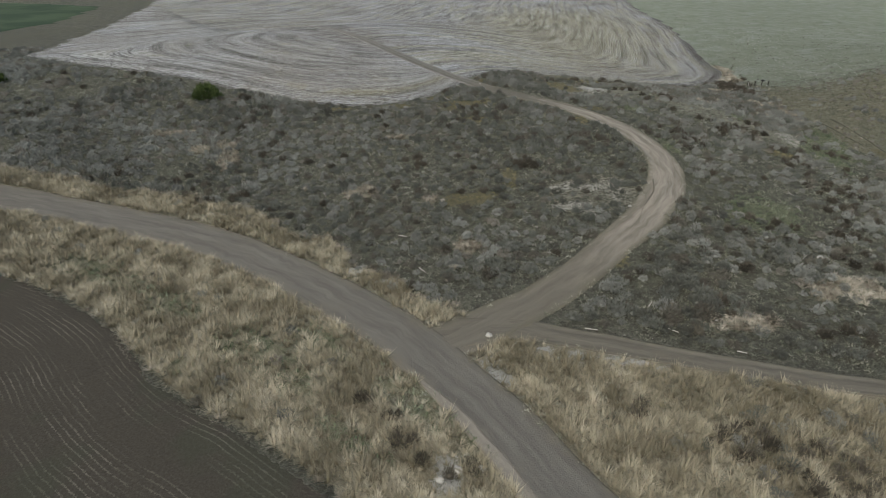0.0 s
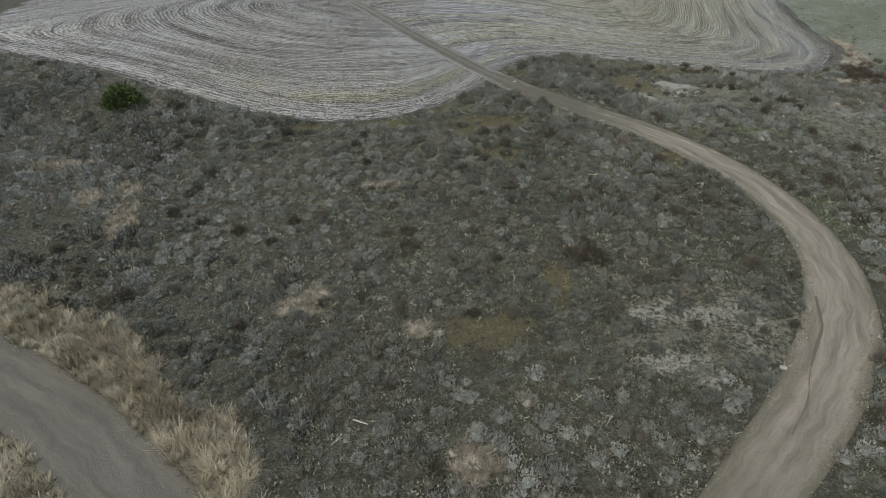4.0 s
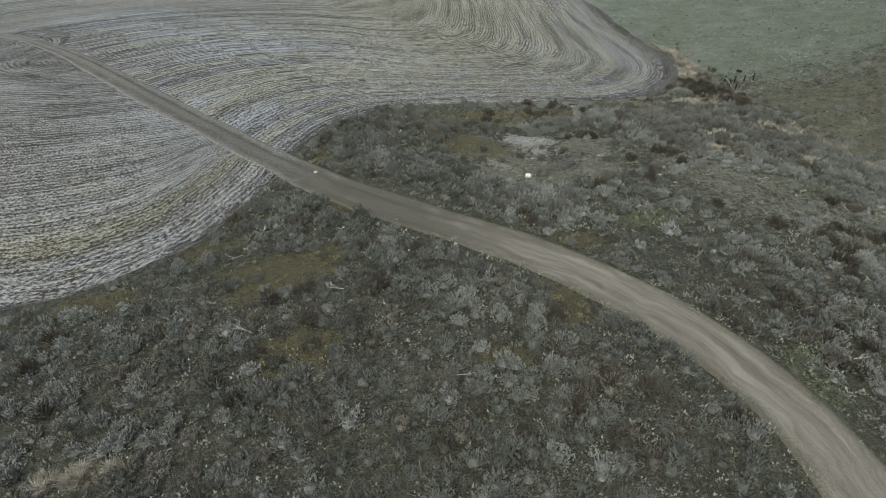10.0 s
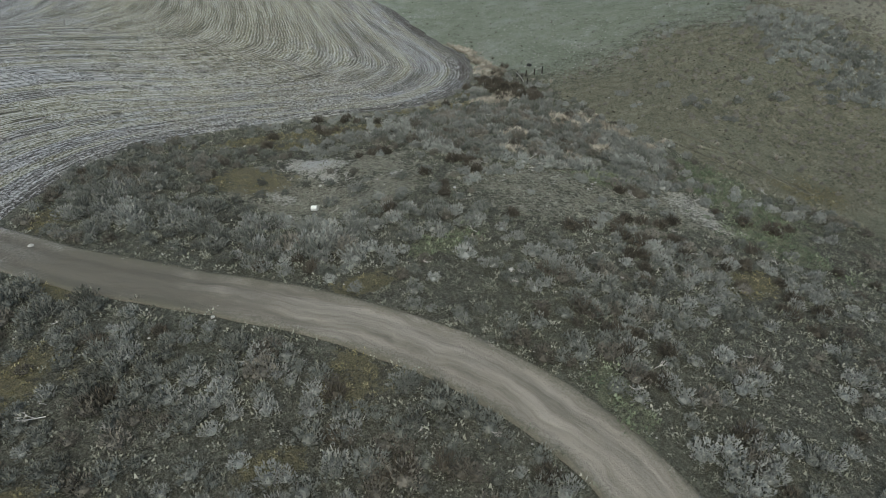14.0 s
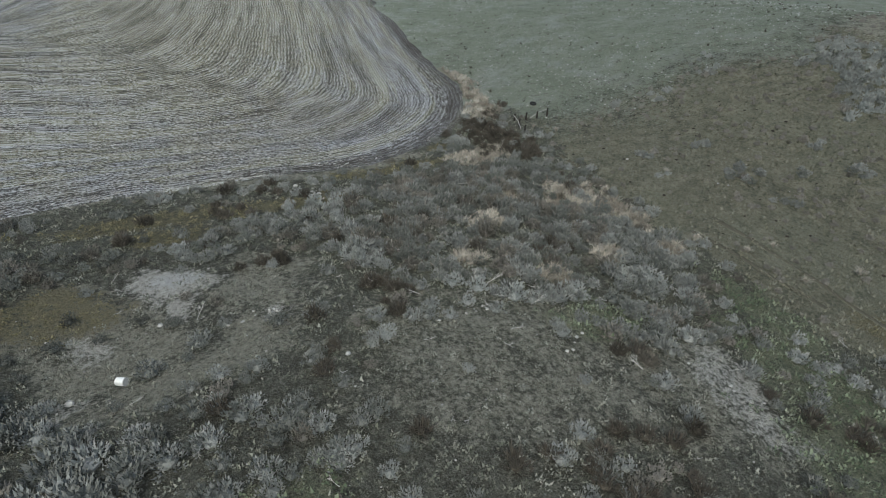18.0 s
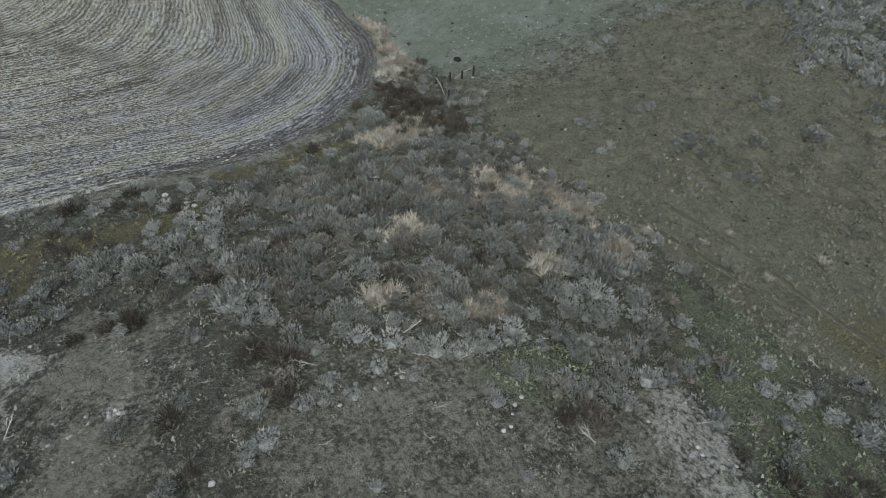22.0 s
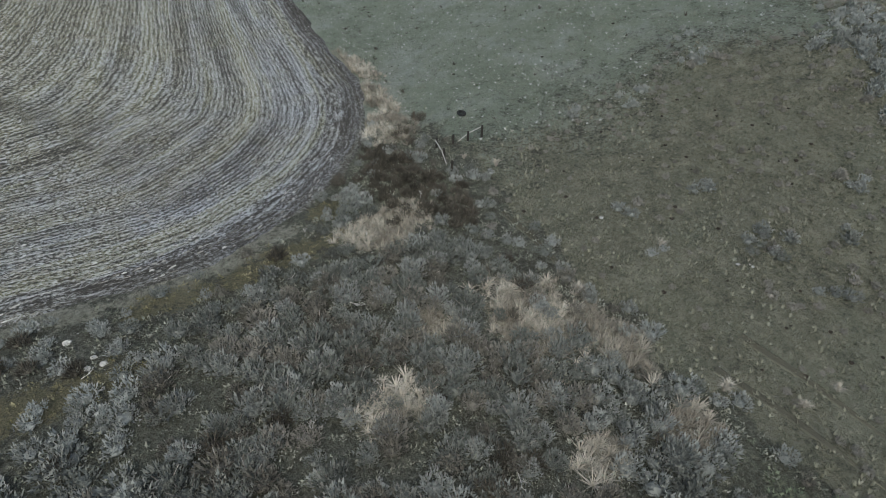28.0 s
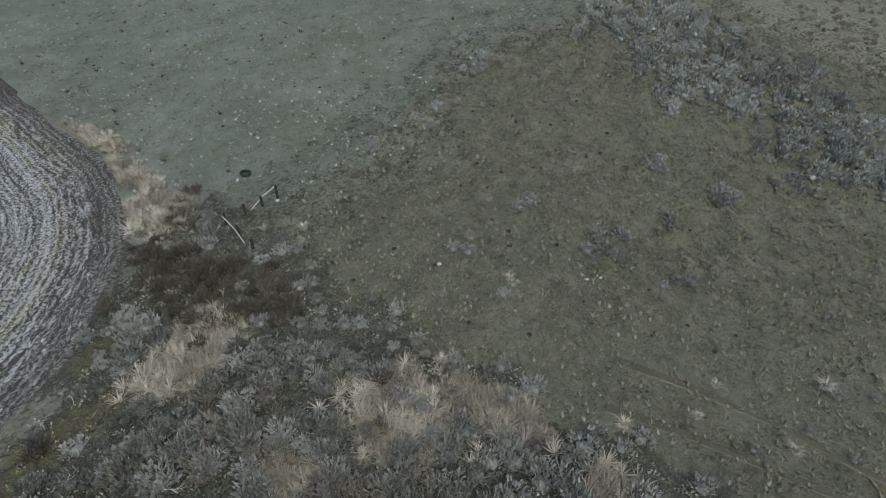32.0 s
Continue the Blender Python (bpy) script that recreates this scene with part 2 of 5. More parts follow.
def road_material(name, dark, light, dust, verge, head=None):
    """Packed dirt with streaks along the way and edges that break up into the verge; head: soil of the way's far end."""
    k = Mat(name)
    across, along, edge = k.attr("across"), k.attr("along"), k.attr("edge")
    streak = k.noise(1.0, 4, 0.65, k.vec(k.math("MULTIPLY", k.math("MULTIPLY_ADD", k.noise(0.4, 2), 0.5, across), 1.7), k.math("MULTIPLY", along, 0.13), 0.0), 1.9)
    mid, fine = k.noise(0.5, 4, 0.6), k.noise(9.0, 4, 0.8)
    c = k.mix(k.step(streak, 0.1, 0.9), dark, light)
    c = k.mix(k.math("MULTIPLY", k.step(mid, 0.4, 0.9), 0.5), c, dust)
    if head:
        far = k.math("MULTIPLY_ADD", k.math("SUBTRACT", mid, 0.5), 6.0, along)
        c = k.mix(k.math("MULTIPLY", k.step(far, 53.5, 63.5), 0.85), c, head)
        c = k.mix(k.math("MULTIPLY", k.step(k.math("SUBTRACT", 33.5, far), 4.0, 22.0), 0.75), c, head)
    c = k.mix(k.math("MULTIPLY", k.step(fine, 0.55, 1.0), 0.35), c, tuple(v * 0.6 for v in dark))
    if head:
        # in the stubble only the two wheel lines stay bare
        stub = k.step(k.math("MULTIPLY_ADD", k.math("SUBTRACT", mid, 0.5), 5.0, along), 67.0, 76.0)
        straw = k.mix(k.noise(8.0, 3, 0.8, None, 3.0), (0.075, 0.069, 0.060), (0.36, 0.35, 0.335))
        wheel = k.math("ABSOLUTE", k.math("SUBTRACT", k.math("ABSOLUTE", across), 0.72))
        wheel = k.math("MULTIPLY_ADD", k.math("SUBTRACT", fine, 0.5), 0.5, wheel)
        soil = k.mix(k.noise(5.0, 3, 0.8, None, 3.0), (0.070, 0.063, 0.053), (0.165, 0.152, 0.132))
        worn = k.mix(k.math("MULTIPLY", k.step(wheel, 0.15, 0.55), k.math("MULTIPLY_ADD", k.step(along, 76.0, 110.0), 0.5, 0.42)), soil, straw)
        c = k.mix(k.math("MULTIPLY", stub, 0.92), c, worn)
        verge = k.mix(stub, verge, straw)
        edge = k.math("MULTIPLY_ADD", stub, 0.2, edge)
    rim = k.math("MULTIPLY_ADD", k.math("SUBTRACT", mid, 0.5), 0.4, k.math("MULTIPLY_ADD", k.math("SUBTRACT", fine, 0.5), 0.45, edge))
    c = k.mix(k.math("MULTIPLY", k.step(rim, 0.5, 1.05), 0.95), c, verge)
    k.bump(k.math("ADD", fine, streak), 0.04, 0.8)
    return k.done(c)


def leaf_material(name, a, b, c, rough=0.9, island=0.16):
    """Leaves that differ from plant to plant and from sprig to sprig."""
    k = Mat(name, rough, 0.15)
    geo = k.node("ShaderNodeNewGeometry")
    t = k.math("ADD", k.attr("tint"), k.math("MULTIPLY", k.math("SUBTRACT", geo.outputs["Random Per Island"], 0.5), island))
    t = k.math("ADD", t, k.math("MULTIPLY", k.math("SUBTRACT", k.node("ShaderNodeObjectInfo").outputs["Random"], 0.5), 0.2))
    col = k.ramp(t, (0.1, a), (0.5, b), (0.9, c))
    return k.done(col)


MAT_GROUND = ground_material()
MAT_STUBBLE = stubble_material()
MAT_PLOWED = plowed_material()
MAT_ROAD = road_material("gravel_road", (0.108, 0.102, 0.091), (0.164, 0.155, 0.140), (0.138, 0.129, 0.114), (0.155, 0.141, 0.117))
MAT_TRACK = road_material("dirt_track", (0.150, 0.136, 0.113), (0.315, 0.288, 0.250), (0.255, 0.232, 0.198), (0.125, 0.117, 0.090), (0.112, 0.103, 0.085))
MAT_TRAIL = road_material("trampled_soil", (0.105, 0.096, 0.080), (0.165, 0.152, 0.128), (0.125, 0.115, 0.095), (0.135, 0.123, 0.100))
MAT_SHOULDER = road_material("pale_shoulder", (0.20, 0.182, 0.155), (0.28, 0.258, 0.225), (0.25, 0.228, 0.195), (0.17, 0.152, 0.125))
MAT_SAGE = leaf_material("sage_leaves", (0.098, 0.100, 0.087), (0.190, 0.195, 0.178), (0.330, 0.338, 0.320))
MAT_SAGE_OLD = leaf_material("old_sage_leaves", (0.088, 0.081, 0.067), (0.160, 0.148, 0.127), (0.27, 0.254, 0.225))
MAT_SHRUB = leaf_material("dark_twigs", (0.062, 0.055, 0.044), (0.112, 0.100, 0.081), (0.18, 0.162, 0.135))
MAT_DRY = leaf_material("dry_grass", (0.23, 0.205, 0.167), (0.38, 0.342, 0.284), (0.58, 0.535, 0.46))
MAT_BANK = leaf_material("bank_grass", (0.20, 0.178, 0.128), (0.36, 0.323, 0.242), (0.57, 0.522, 0.415))
MAT_SHORT = leaf_material("short_grass", (0.150, 0.154, 0.120), (0.262, 0.266, 0.215), (0.39, 0.395, 0.34))
MAT_BROWN = leaf_material("brown_grass", (0.130, 0.127, 0.092), (0.195, 0.190, 0.143), (0.27, 0.263, 0.207))
MAT_OCHRE = leaf_material("ochre_grass", (0.15, 0.136, 0.072), (0.26, 0.235, 0.13), (0.38, 0.345, 0.21))
MAT_WEED = leaf_material("green_weeds", (0.105, 0.130, 0.080), (0.185, 0.215, 0.142), (0.31, 0.34, 0.25))
MAT_TURF = leaf_material("pasture_blades", (0.11, 0.125, 0.085), (0.21, 0.235, 0.18), (0.38, 0.395, 0.34))
MAT_JUNIPER = leaf_material("juniper_leaves", (0.040, 0.058, 0.020), (0.075, 0.105, 0.036), (0.13, 0.165, 0.06))
MAT_STRAW = leaf_material("straw", (0.16, 0.15, 0.13), (0.33, 0.32, 0.295), (0.54, 0.535, 0.515))


# ---- shape of the land ----
BASE, LAT_X, LAT_Y, LAT_STEP = 3.0, -90.0, -15.0, 26.0
SWELL = [
    [-0.57, -1.42, -1.92, -1.9, -1.79, -1.99, -1.92, -0.91],
    [-1.28, -0.8, 0.57, 0.39, 0.92, 0.29, 0.91, -0.85],
    [-1.68, 0.1, -1.12, -2.83, -2.51, -2.84, 1.95, -1.68],
    [-1.31, -0.1, -3.48, 0.44, 4.45, 2.45, -6.38, -0.14],
    [-0.25, 2.35, 2.51, 1.47, -2.46, 2.64, -3.38, 7.39],
    [-0.4, 0.32, 0.9, 2.08, -1.53, -0.5, -1.24, 1.73],
    [-0.21, -0.12, 0.42, 2.58, 1.62, -0.21, -1.48, 0.59],
]

KNOLLS = [(20.5, 84.5, 3.2, -1.2), (16.0, 90.5, 4.0, 0.4), (33.0, 78.0, 5.5, 0.5), (41.0, 83.0, 4.5, 0.3), (35.5, 93.0, 6.0, 0.34), (61.5, 87.0, 4.0, 0.5), (55.5, 86.5, 2.5, -0.35), (76.5, 92.0, 9.0, 0.5), (66.0, 102.0, 5.0, -0.6), (8.5, 69.0, 5.0, 0.33), (-21.0, 62.0, 9.0, 0.3)]


def soft(v, lo, hi):
    t = np.clip((v - lo) / (hi - lo), 0, 1)
    return t * t * (3 - 2 * t)


def land(x, y):
    """Height of the land, a sum of broad swells."""
    x, y = np.asarray(x, float), np.asarray(y, float)
    z = np.full(np.broadcast(x, y).shape, BASE)
    for j, line in enumerate(SWELL):
        gy = np.exp(-((y - LAT_Y - LAT_STEP * j) ** 2) / (2 * (0.95 * LAT_STEP) ** 2))
        for i, a in enumerate(line):
            z = z + a * gy * np.exp(-((x - LAT_X - LAT_STEP * i) ** 2) / (2 * (0.95 * LAT_STEP) ** 2))
    # knolls and hollows
    for cx, cy, r, a in KNOLLS:
        z = z + a * np.exp(-((x - cx) ** 2 + (y - cy) ** 2) / (2 * r * r))
    # roadside ditch
    along = np.clip((y - 17.0) / 11.5, 0, 1)
    return z - 0.4 * np.exp(-(((x - (2.2 - 8.2 * along - 1.6 * np.sin(along * 3.1))) / 0.7) ** 2)) * soft(y, 14, 18) * soft(-y, -30, -27)


def wave(x, y, size, seed=0):
    """Smooth value noise, 0 to 1."""
    g = np.random.default_rng(1000 + seed).random((256, 256))
    u, v = np.asarray(x, float) / size + 40.3, np.asarray(y, float) / size + 17.7
    i, j = np.floor(u).astype(int), np.floor(v).astype(int)
    f, e = u - i, v - j
    f, e = f * f * (3 - 2 * f), e * e * (3 - 2 * e)
    i, j, i1, j1 = i % 256, j % 256, (i + 1) % 256, (j + 1) % 256
    return (g[i, j] * (1 - f) + g[i1, j] * f) * (1 - e) + (g[i, j1] * (1 - f) + g[i1, j1] * f) * e


def smooth(points, step=1.0):
    """A rounded line through the points, evenly stepped."""
    p = np.array(points, float)
    q = np.vstack([2 * p[0] - p[1], p, 2 * p[-1] - p[-2]])
    out = []
    for a, b, c, d in zip(q, q[1:], q[2:], q[3:]):
        n = max(2, int(np.linalg.norm(c - b) / step))
        for t in np.arange(n) / n:
            out.append(0.5 * (2 * b + (c - a) * t + (2 * a - 5 * b + 4 * c - d) * t * t + (3 * b - a - 3 * c + d) * t ** 3))
    out.append(p[-1])
    return np.array(out)


def near(x, y, line):
    """Distance to a line and the way along it."""
    x, y = np.ravel(x), np.ravel(y)
    a, b = line[:-1], line[1:]
    d = b - a
    size2 = (d ** 2).sum(1) + 1e-9
    at = np.r_[0, np.cumsum(np.sqrt(size2))][:-1]
    best, way = np.full(x.shape, 1e9), np.zeros(x.shape)
    for (ax, ay), (dx, dy), s, l in zip(a, d, size2, at):
        t = np.clip(((x - ax) * dx + (y - ay) * dy) / s, 0, 1)
        e = (x - ax - t * dx) ** 2 + (y - ay - t * dy) ** 2
        m = e < best
        best[m], way[m] = e[m], (l + t * math.sqrt(s))[m]
    return np.sqrt(best), way


def inside(x, y, ring):
    x, y = np.ravel(x), np.ravel(y)
    odd = np.zeros(x.shape, bool)
    for (ax, ay), (bx, by) in zip(ring, np.roll(ring, -1, 0)):
        if ay != by:
            odd ^= ((ay > y) != (by > y)) & (x < (bx - ax) * (y - ay) / (by - ay) + ax)
    return odd


def blob(x, y, cx, cy, rx, ry, turn=0.0):
    """1 in the middle of an uneven oval, 0 outside."""
    c, s = math.cos(radians(turn)), math.sin(radians(turn))
    u, v = (x - cx) * c + (y - cy) * s, -(x - cx) * s + (y - cy) * c
    r = np.sqrt((u / rx) ** 2 + (v / ry) ** 2) + 0.5 * (wave(x, y, 1.6, 5) - 0.5) + 0.35 * (wave(x, y, 0.7, 6) - 0.5)
    return soft(1.4 - r, 0.0, 0.85)


# lines of the plan
ROAD = smooth([(16, 2), (11.5, 11), (6.7, 18.6), (4.0, 23.2), (0.6, 28.0), (-2.9, 32.2), (-7.6, 36.3), (-14.2, 41.6), (-22.0, 46.4), (-31.0, 50.0), (-39.6, 52.8), (-46.4, 54.6), (-58, 57), (-75, 60), (-100, 63)])
TRACK = smooth([(-1.6, 29.4), (1.4, 31.3), (4.4, 33.3), (7.2, 35.1), (10.6, 37.9), (15.2, 42.5), (20.0, 47.9), (22.7, 52.8), (23.4, 57.5), (22.6, 61.6), (21.2, 64.8), (19.2, 68.0), (16.5, 71.3), (13.0, 74.9), (9.3, 78.9), (6.0, 83.0), (3.2, 87.0)])
TRAIL = smooth([(3.6, 86.4), (2.1, 88.5), (-2.3, 95.0), (-6.8, 100.9), (-11.4, 107.0), (-17.5, 115), (-26, 125), (-38, 136)])
SIDE = smooth([(-1.0, 31.2), (2.2, 32.0), (6.1, 31.9), (12.3, 30.1), (17.3, 28.5), (22.1, 27.2), (27.2, 26.0), (36, 24.5), (50, 23)])
EDGE_WEST = smooth([(-80.8, 112.0), (-67, 98.5), (-53.9, 90.5), (-37.5, 84.2), (-26.2, 79.4), (-19, 76.2), (-13.2, 74.4), (-8.6, 74.2), (-4.4, 75.4), (-0.6, 78.4), (2.6, 83.4), (3.6, 86.0)])
EDGE_EAST = smooth([(3.9, 87.4), (5.0, 89.8), (8.2, 95.6), (12.0, 99.4), (17.4, 101.6), (24.5, 102.6), (31, 102.7), (37.6, 102.4), (42.6, 103.4), (48.3, 106.4), (53.4, 111.0), (56.9, 116.8), (59.2, 125.4), (62.8, 143.5), (68.3, 166.5), (73.5, 195), (82.1, 254.3), (91.4, 302.4), (108, 400)], 1.5)
FIELD_RING = np.vstack([EDGE_WEST, EDGE_EAST, [(112, 430), (-190, 430), (-150, 330), (-114, 236), (-97, 173), (-90, 138)]])
PLOW_EDGE = smooth([(-70, 51), (-46, 44.6), (-36.9, 40.4), (-30.5, 37.6), (-24.3, 33.5), (-19.7, 29.1), (-15.3, 25.6), (-11.0, 23.0), (-7.6, 20.7), (-4.0, 17.8), (2, 12), (7, 3), (10, -8)])
PLOW_RING = np.vstack([PLOW_EDGE, [(-70, -30), (-110, 20), (-95, 50)]])
CROP_RING = np.array([(-106, 132), (-115, 156), (-112, 177), (-126, 228), (-150, 236), (-330, 240), (-420, 160), (-200, 110)], float)
SLOPE_EDGE = smooth([(62, 52), (57, 62), (55.5, 70), (54.5, 78), (54.2, 84), (55.0, 90), (56.0, 96), (56.8, 103), (57.5, 108), (57.2, 114)])


def signed(x, y, ring, border=None):
    """Distance to a ring's border, above zero inside."""
    d, way = near(x, y, np.vstack([ring, ring[:1]]) if border is None else border)
    return np.where(inside(x, y, ring), d, -d), way


def zones(x, y):
    """How much of each kind of cover lies at a place."""
    z = {}
    road, _ = near(x, y, ROAD[::2])
    track, _ = near(x, y, TRACK[::2])
    side, _ = near(x, y, SIDE[::2])
    trail, _ = near(x, y, TRAIL)
    z["way"] = np.minimum(np.minimum(road - 2.1, track - 1.75), np.minimum(side - 1.2, trail - 1.5))
    z["road"], z["track"], z["side"] = road, track, side
    z["field"], _ = signed(x, y, FIELD_RING[::2])
    z["plow"], _ = signed(x, y, PLOW_RING[::2])
    z["crop"] = signed(x, y, CROP_RING)[0]
    x0, y0 = x, y
    x, y = x + 2.4 * (wave(x, y, 3.0, 13) - 0.5) + 1.2 * (wave(x, y, 1.1, 14) - 0.5), y + 2.4 * (wave(x, y, 3.0, 15) - 0.5) + 1.2 * (wave(x, y, 1.1, 16) - 0.5)
    xw, yw = x, y
    east = np.interp(y, SLOPE_EDGE[:, 1], SLOPE_EDGE[:, 0])
    east = np.where(y > 114, 40.0, east)
    z["east"] = x - east
    turf_line = np.interp(x, [50, 60, 76, 88, 110, 150, 300], [108, 105.4, 104.6, 99.5, 103, 112, 140])
    z["pasture"] = soft(y - turf_line + 5.0 * (wave(x, y, 4.0, 17) - 0.5), -9.0, 7.0) * soft(z["east"], 0, 1.5)
    z["slope"] = soft(z["east"], -0.5, 1.5) * (1 - z["pasture"])
    x, y = x0, y0
    # dry grass along the roads
    west_bank = soft(-z["plow"], 0.0, 0.6) * np.where(inside(x, y, np.vstack([ROAD, PLOW_EDGE[::-1]])), 1.0, 0.0)
    strip = soft(4.2 + 1.4 * soft(-x, 4, 14) - road + 2.0 * (wave(x, y, 3.0, 11) - 0.5), 0, 1.2) * (z["plow"] < 0)
    south = inside(x, y, np.vstack([ROAD[:32], SIDE, [(50, -5), (20, -5)]])) * 1.0
    z["south"] = south * soft(road, 2.5, 5.5)
    z["litter"] = np.clip(np.maximum(np.maximum(west_bank, south), strip), 0, 1)
    dry = 0 * x
    for b in ((-24.3, 61.0, 1.4, 2.4), (-28.4, 64.2, 1.6, 0.9), (-25.5, 64.9, 1.5, 0.8), (-33.8, 68.4, 2.4, 0.9), (-8.0, 52.6, 1.6, 1.0), (-1, 50.1, 0.9, 0.8), (-4.9, 63.9, 1.6, 0.7), (2.2, 42.3, 1.2, 0.9),
              (51.6, 90.3, 2.3, 3.2), (54.0, 87.6, 1.2, 2.5), (49.4, 100.6, 2.6, 1.6), (55.7, 111.4, 1.9, 2.6), (57.6, 117, 1.1, 4.0), (59.4, 124, 0.9, 5.0), (39.0, 84.8, 1.1, 0.7), (43.2, 82.0, 1.3, 0.8), (48.5, 83.2, 1.3, 0.8), (52.6, 82.3, 1.3, 1.0), (42.9, 89.4, 1.6, 1.2), (47.0, 92.5, 1.0, 1.0), (21.0, 32.2, 2.4, 1.0), (31, 36, 3, 1.5), (19.0, 66.5, 0.6, 0.5)):
        dry = np.maximum(dry, blob(x, y, *b))
    z["dry"] = dry
    ochre = 0 * x
    for b in ((3.5, 73.0, 3.2, 2.2), (3.4, 67.2, 2.0, 1.2), (16.2, 66.4, 1.8, 1.6), (12.7, 64.5, 1.2, 0.8), (-13.3, 73.4, 1.6, 0.6), (-0.8, 76.4, 2.2, 1.0), (-5.9, 73.6, 2.4, 0.8), (6.6, 79.6, 1.0, 1.4), (2.8, 50.1, 3.0, 1.2), (7.0, 53.4, 0.9, 1.6),
              (19.6, 71.9, 1.8, 0.9), (23.2, 97.4, 6.5, 1.4), (24.0, 94.9, 3.0, 1.3), (31.0, 96.8, 4.0, 1.3), (18.5, 88.5, 3.0, 2.0), (40.0, 63.6, 2.6, 1.6), (44.0, 101.3, 2.8, 0.9), (38.5, 100.6, 4.0, 0.9), (47.2, 104.2, 1.4, 0.9), (6.4, 88.0, 0.9, 2.2), (60.2, 70.5, 2.5, 3.0), (14.5, 40.0, 0.8, 1.5)):
        ochre = np.maximum(ochre, blob(x, y, *b))
    z["ochre"] = ochre
    weeds = 0 * x
    for b in ((25.7, 60.6, 0.9, 2.2, -15), (47.5, 66.1, 2.6, 4.6, 15), (50.6, 70.5, 2.6, 4.8, 10), (53.5, 75.5, 1.8, 4.0, 10), (25.4, 73.4, 2.5, 1.2), (-2.0, 26.0, 2.8, 1.2, -50), (-12.0, 30.0, 5.5, 2.0, -35), (-21.0, 36.5, 4.0, 1.4, -30), (-29.0, 41.0, 5.0, 1.5, -25), (-8.0, 31.5, 2.5, 1.0, -40), (-5.0, 22.6, 3.0, 1.0, -40), (1.0, 23.0, 1.0, 2.0, 30), (-17, 29, 1.2, 0.9), (30, 47, 4, 3), (43, 78, 3, 1.5)):
        weeds = np.maximum(weeds, blob(x, y, *b))
    z["weeds"] = weeds
    bare = 0 * x
    for b in ((23.6, 89.8, 1.8, 0.9), (23.6, 88.0, 0.7, 1.1), (46.4, 71.2, 1.7, 3.0, -25), (28.3, 84.3, 1.0, 0.5), (14.3, 50.8, 2.6, 0.8), (12.6, 47.4, 1.2, 0.8), (18.9, 48.6, 1.2, 0.5, 60), (17.4, 46.4, 1.0, 0.6, 50), (20.2, 81.8, 1.2, 0.5), (19.2, 86.4, 0.9, 1.0), (-7.2, 40.2, 0.9, 0.7), (3.4, 28.9, 1.4, 0.8, -40), (8.8, 29.6, 2.2, 0.4, -15), (17.6, 47.6, 0.8, 0.8)):
        bare = np.maximum(bare, (1.0 if b[1] > 87 else 0.7) * blob(xw, yw, *b))
    z["bare"] = bare
    sparse = 0 * x
    for b in ((99.0, 79.0, 7.0, 9.0), (102, 90, 8.0, 12.0), (24.6, 82.0, 4.6, 1.6, 20), (20.5, 85.0, 4.0, 2.6), (22.0, 80.4, 3.0, 1.0), (36.0, 76.8, 7.5, 5.0, -30), (44.6, 71.6, 2.6, 3.4, -20), (14.3, 50.4, 4.2, 2.6), (19.0, 88.0, 3.0, 2.6), (28.0, 87.0, 3.2, 3.0), (27, 102.3, 12, 0.8), (40.5, 102.2, 5.0, 1.2, 15)):
        sparse = np.maximum(sparse, (0.62 if b[1] < 79 else 1.0) * blob(xw, yw, *b))
    z["sparse"] = sparse
    rime = 0 * x
    for b in ((-7.0, 40.0, 0.9, 0.6), (-4.2, 38.4, 0.9, 0.4), (-22.1, 50.5, 1.2, 0.4), (23.8, 89.6, 1.6, 0.8), (0.6, 20.4, 0.8, 1.4), (3.9, 27.7, 1.5, 0.7, -50), (8.2, 29.6, 2.0, 0.35, -14), (12.6, 28.5, 2.4, 0.3, -14), (53.2, 71.0, 0.7, 0.5)):
        rime = np.maximum(rime, blob(x, y, b[0], b[1], max(b[2], 0.1), max(b[3], 0.1), *b[4:]))
    z["rime"] = rime
    return z


# ---- mesh helpers ----
def sheet(name, xs, ys, zz, keep, values, material):
    """A draped grid with named values at its points."""
    nx, ny = len(xs), len(ys)
    gx, gy = np.meshgrid(xs, ys)
    v = np.column_stack([gx.ravel(), gy.ravel(), np.ravel(zz)])
    i = (np.arange(ny - 1)[:, None] * nx + np.arange(nx - 1)[None, :]).ravel()
    quads = np.column_stack([i, i + 1, i + nx + 1, i + nx])
    if keep is not None:
        quads = quads[keep[quads].any(1)]
        used = np.unique(quads)
        back = np.zeros(len(v), int)
        back[used] = np.arange(len(used))
        quads, v = back[quads], v[used]
        values = {n: np.ravel(a)[used] for n, a in values.items()}
    return raw_mesh(name, v, quads, values, material, True)


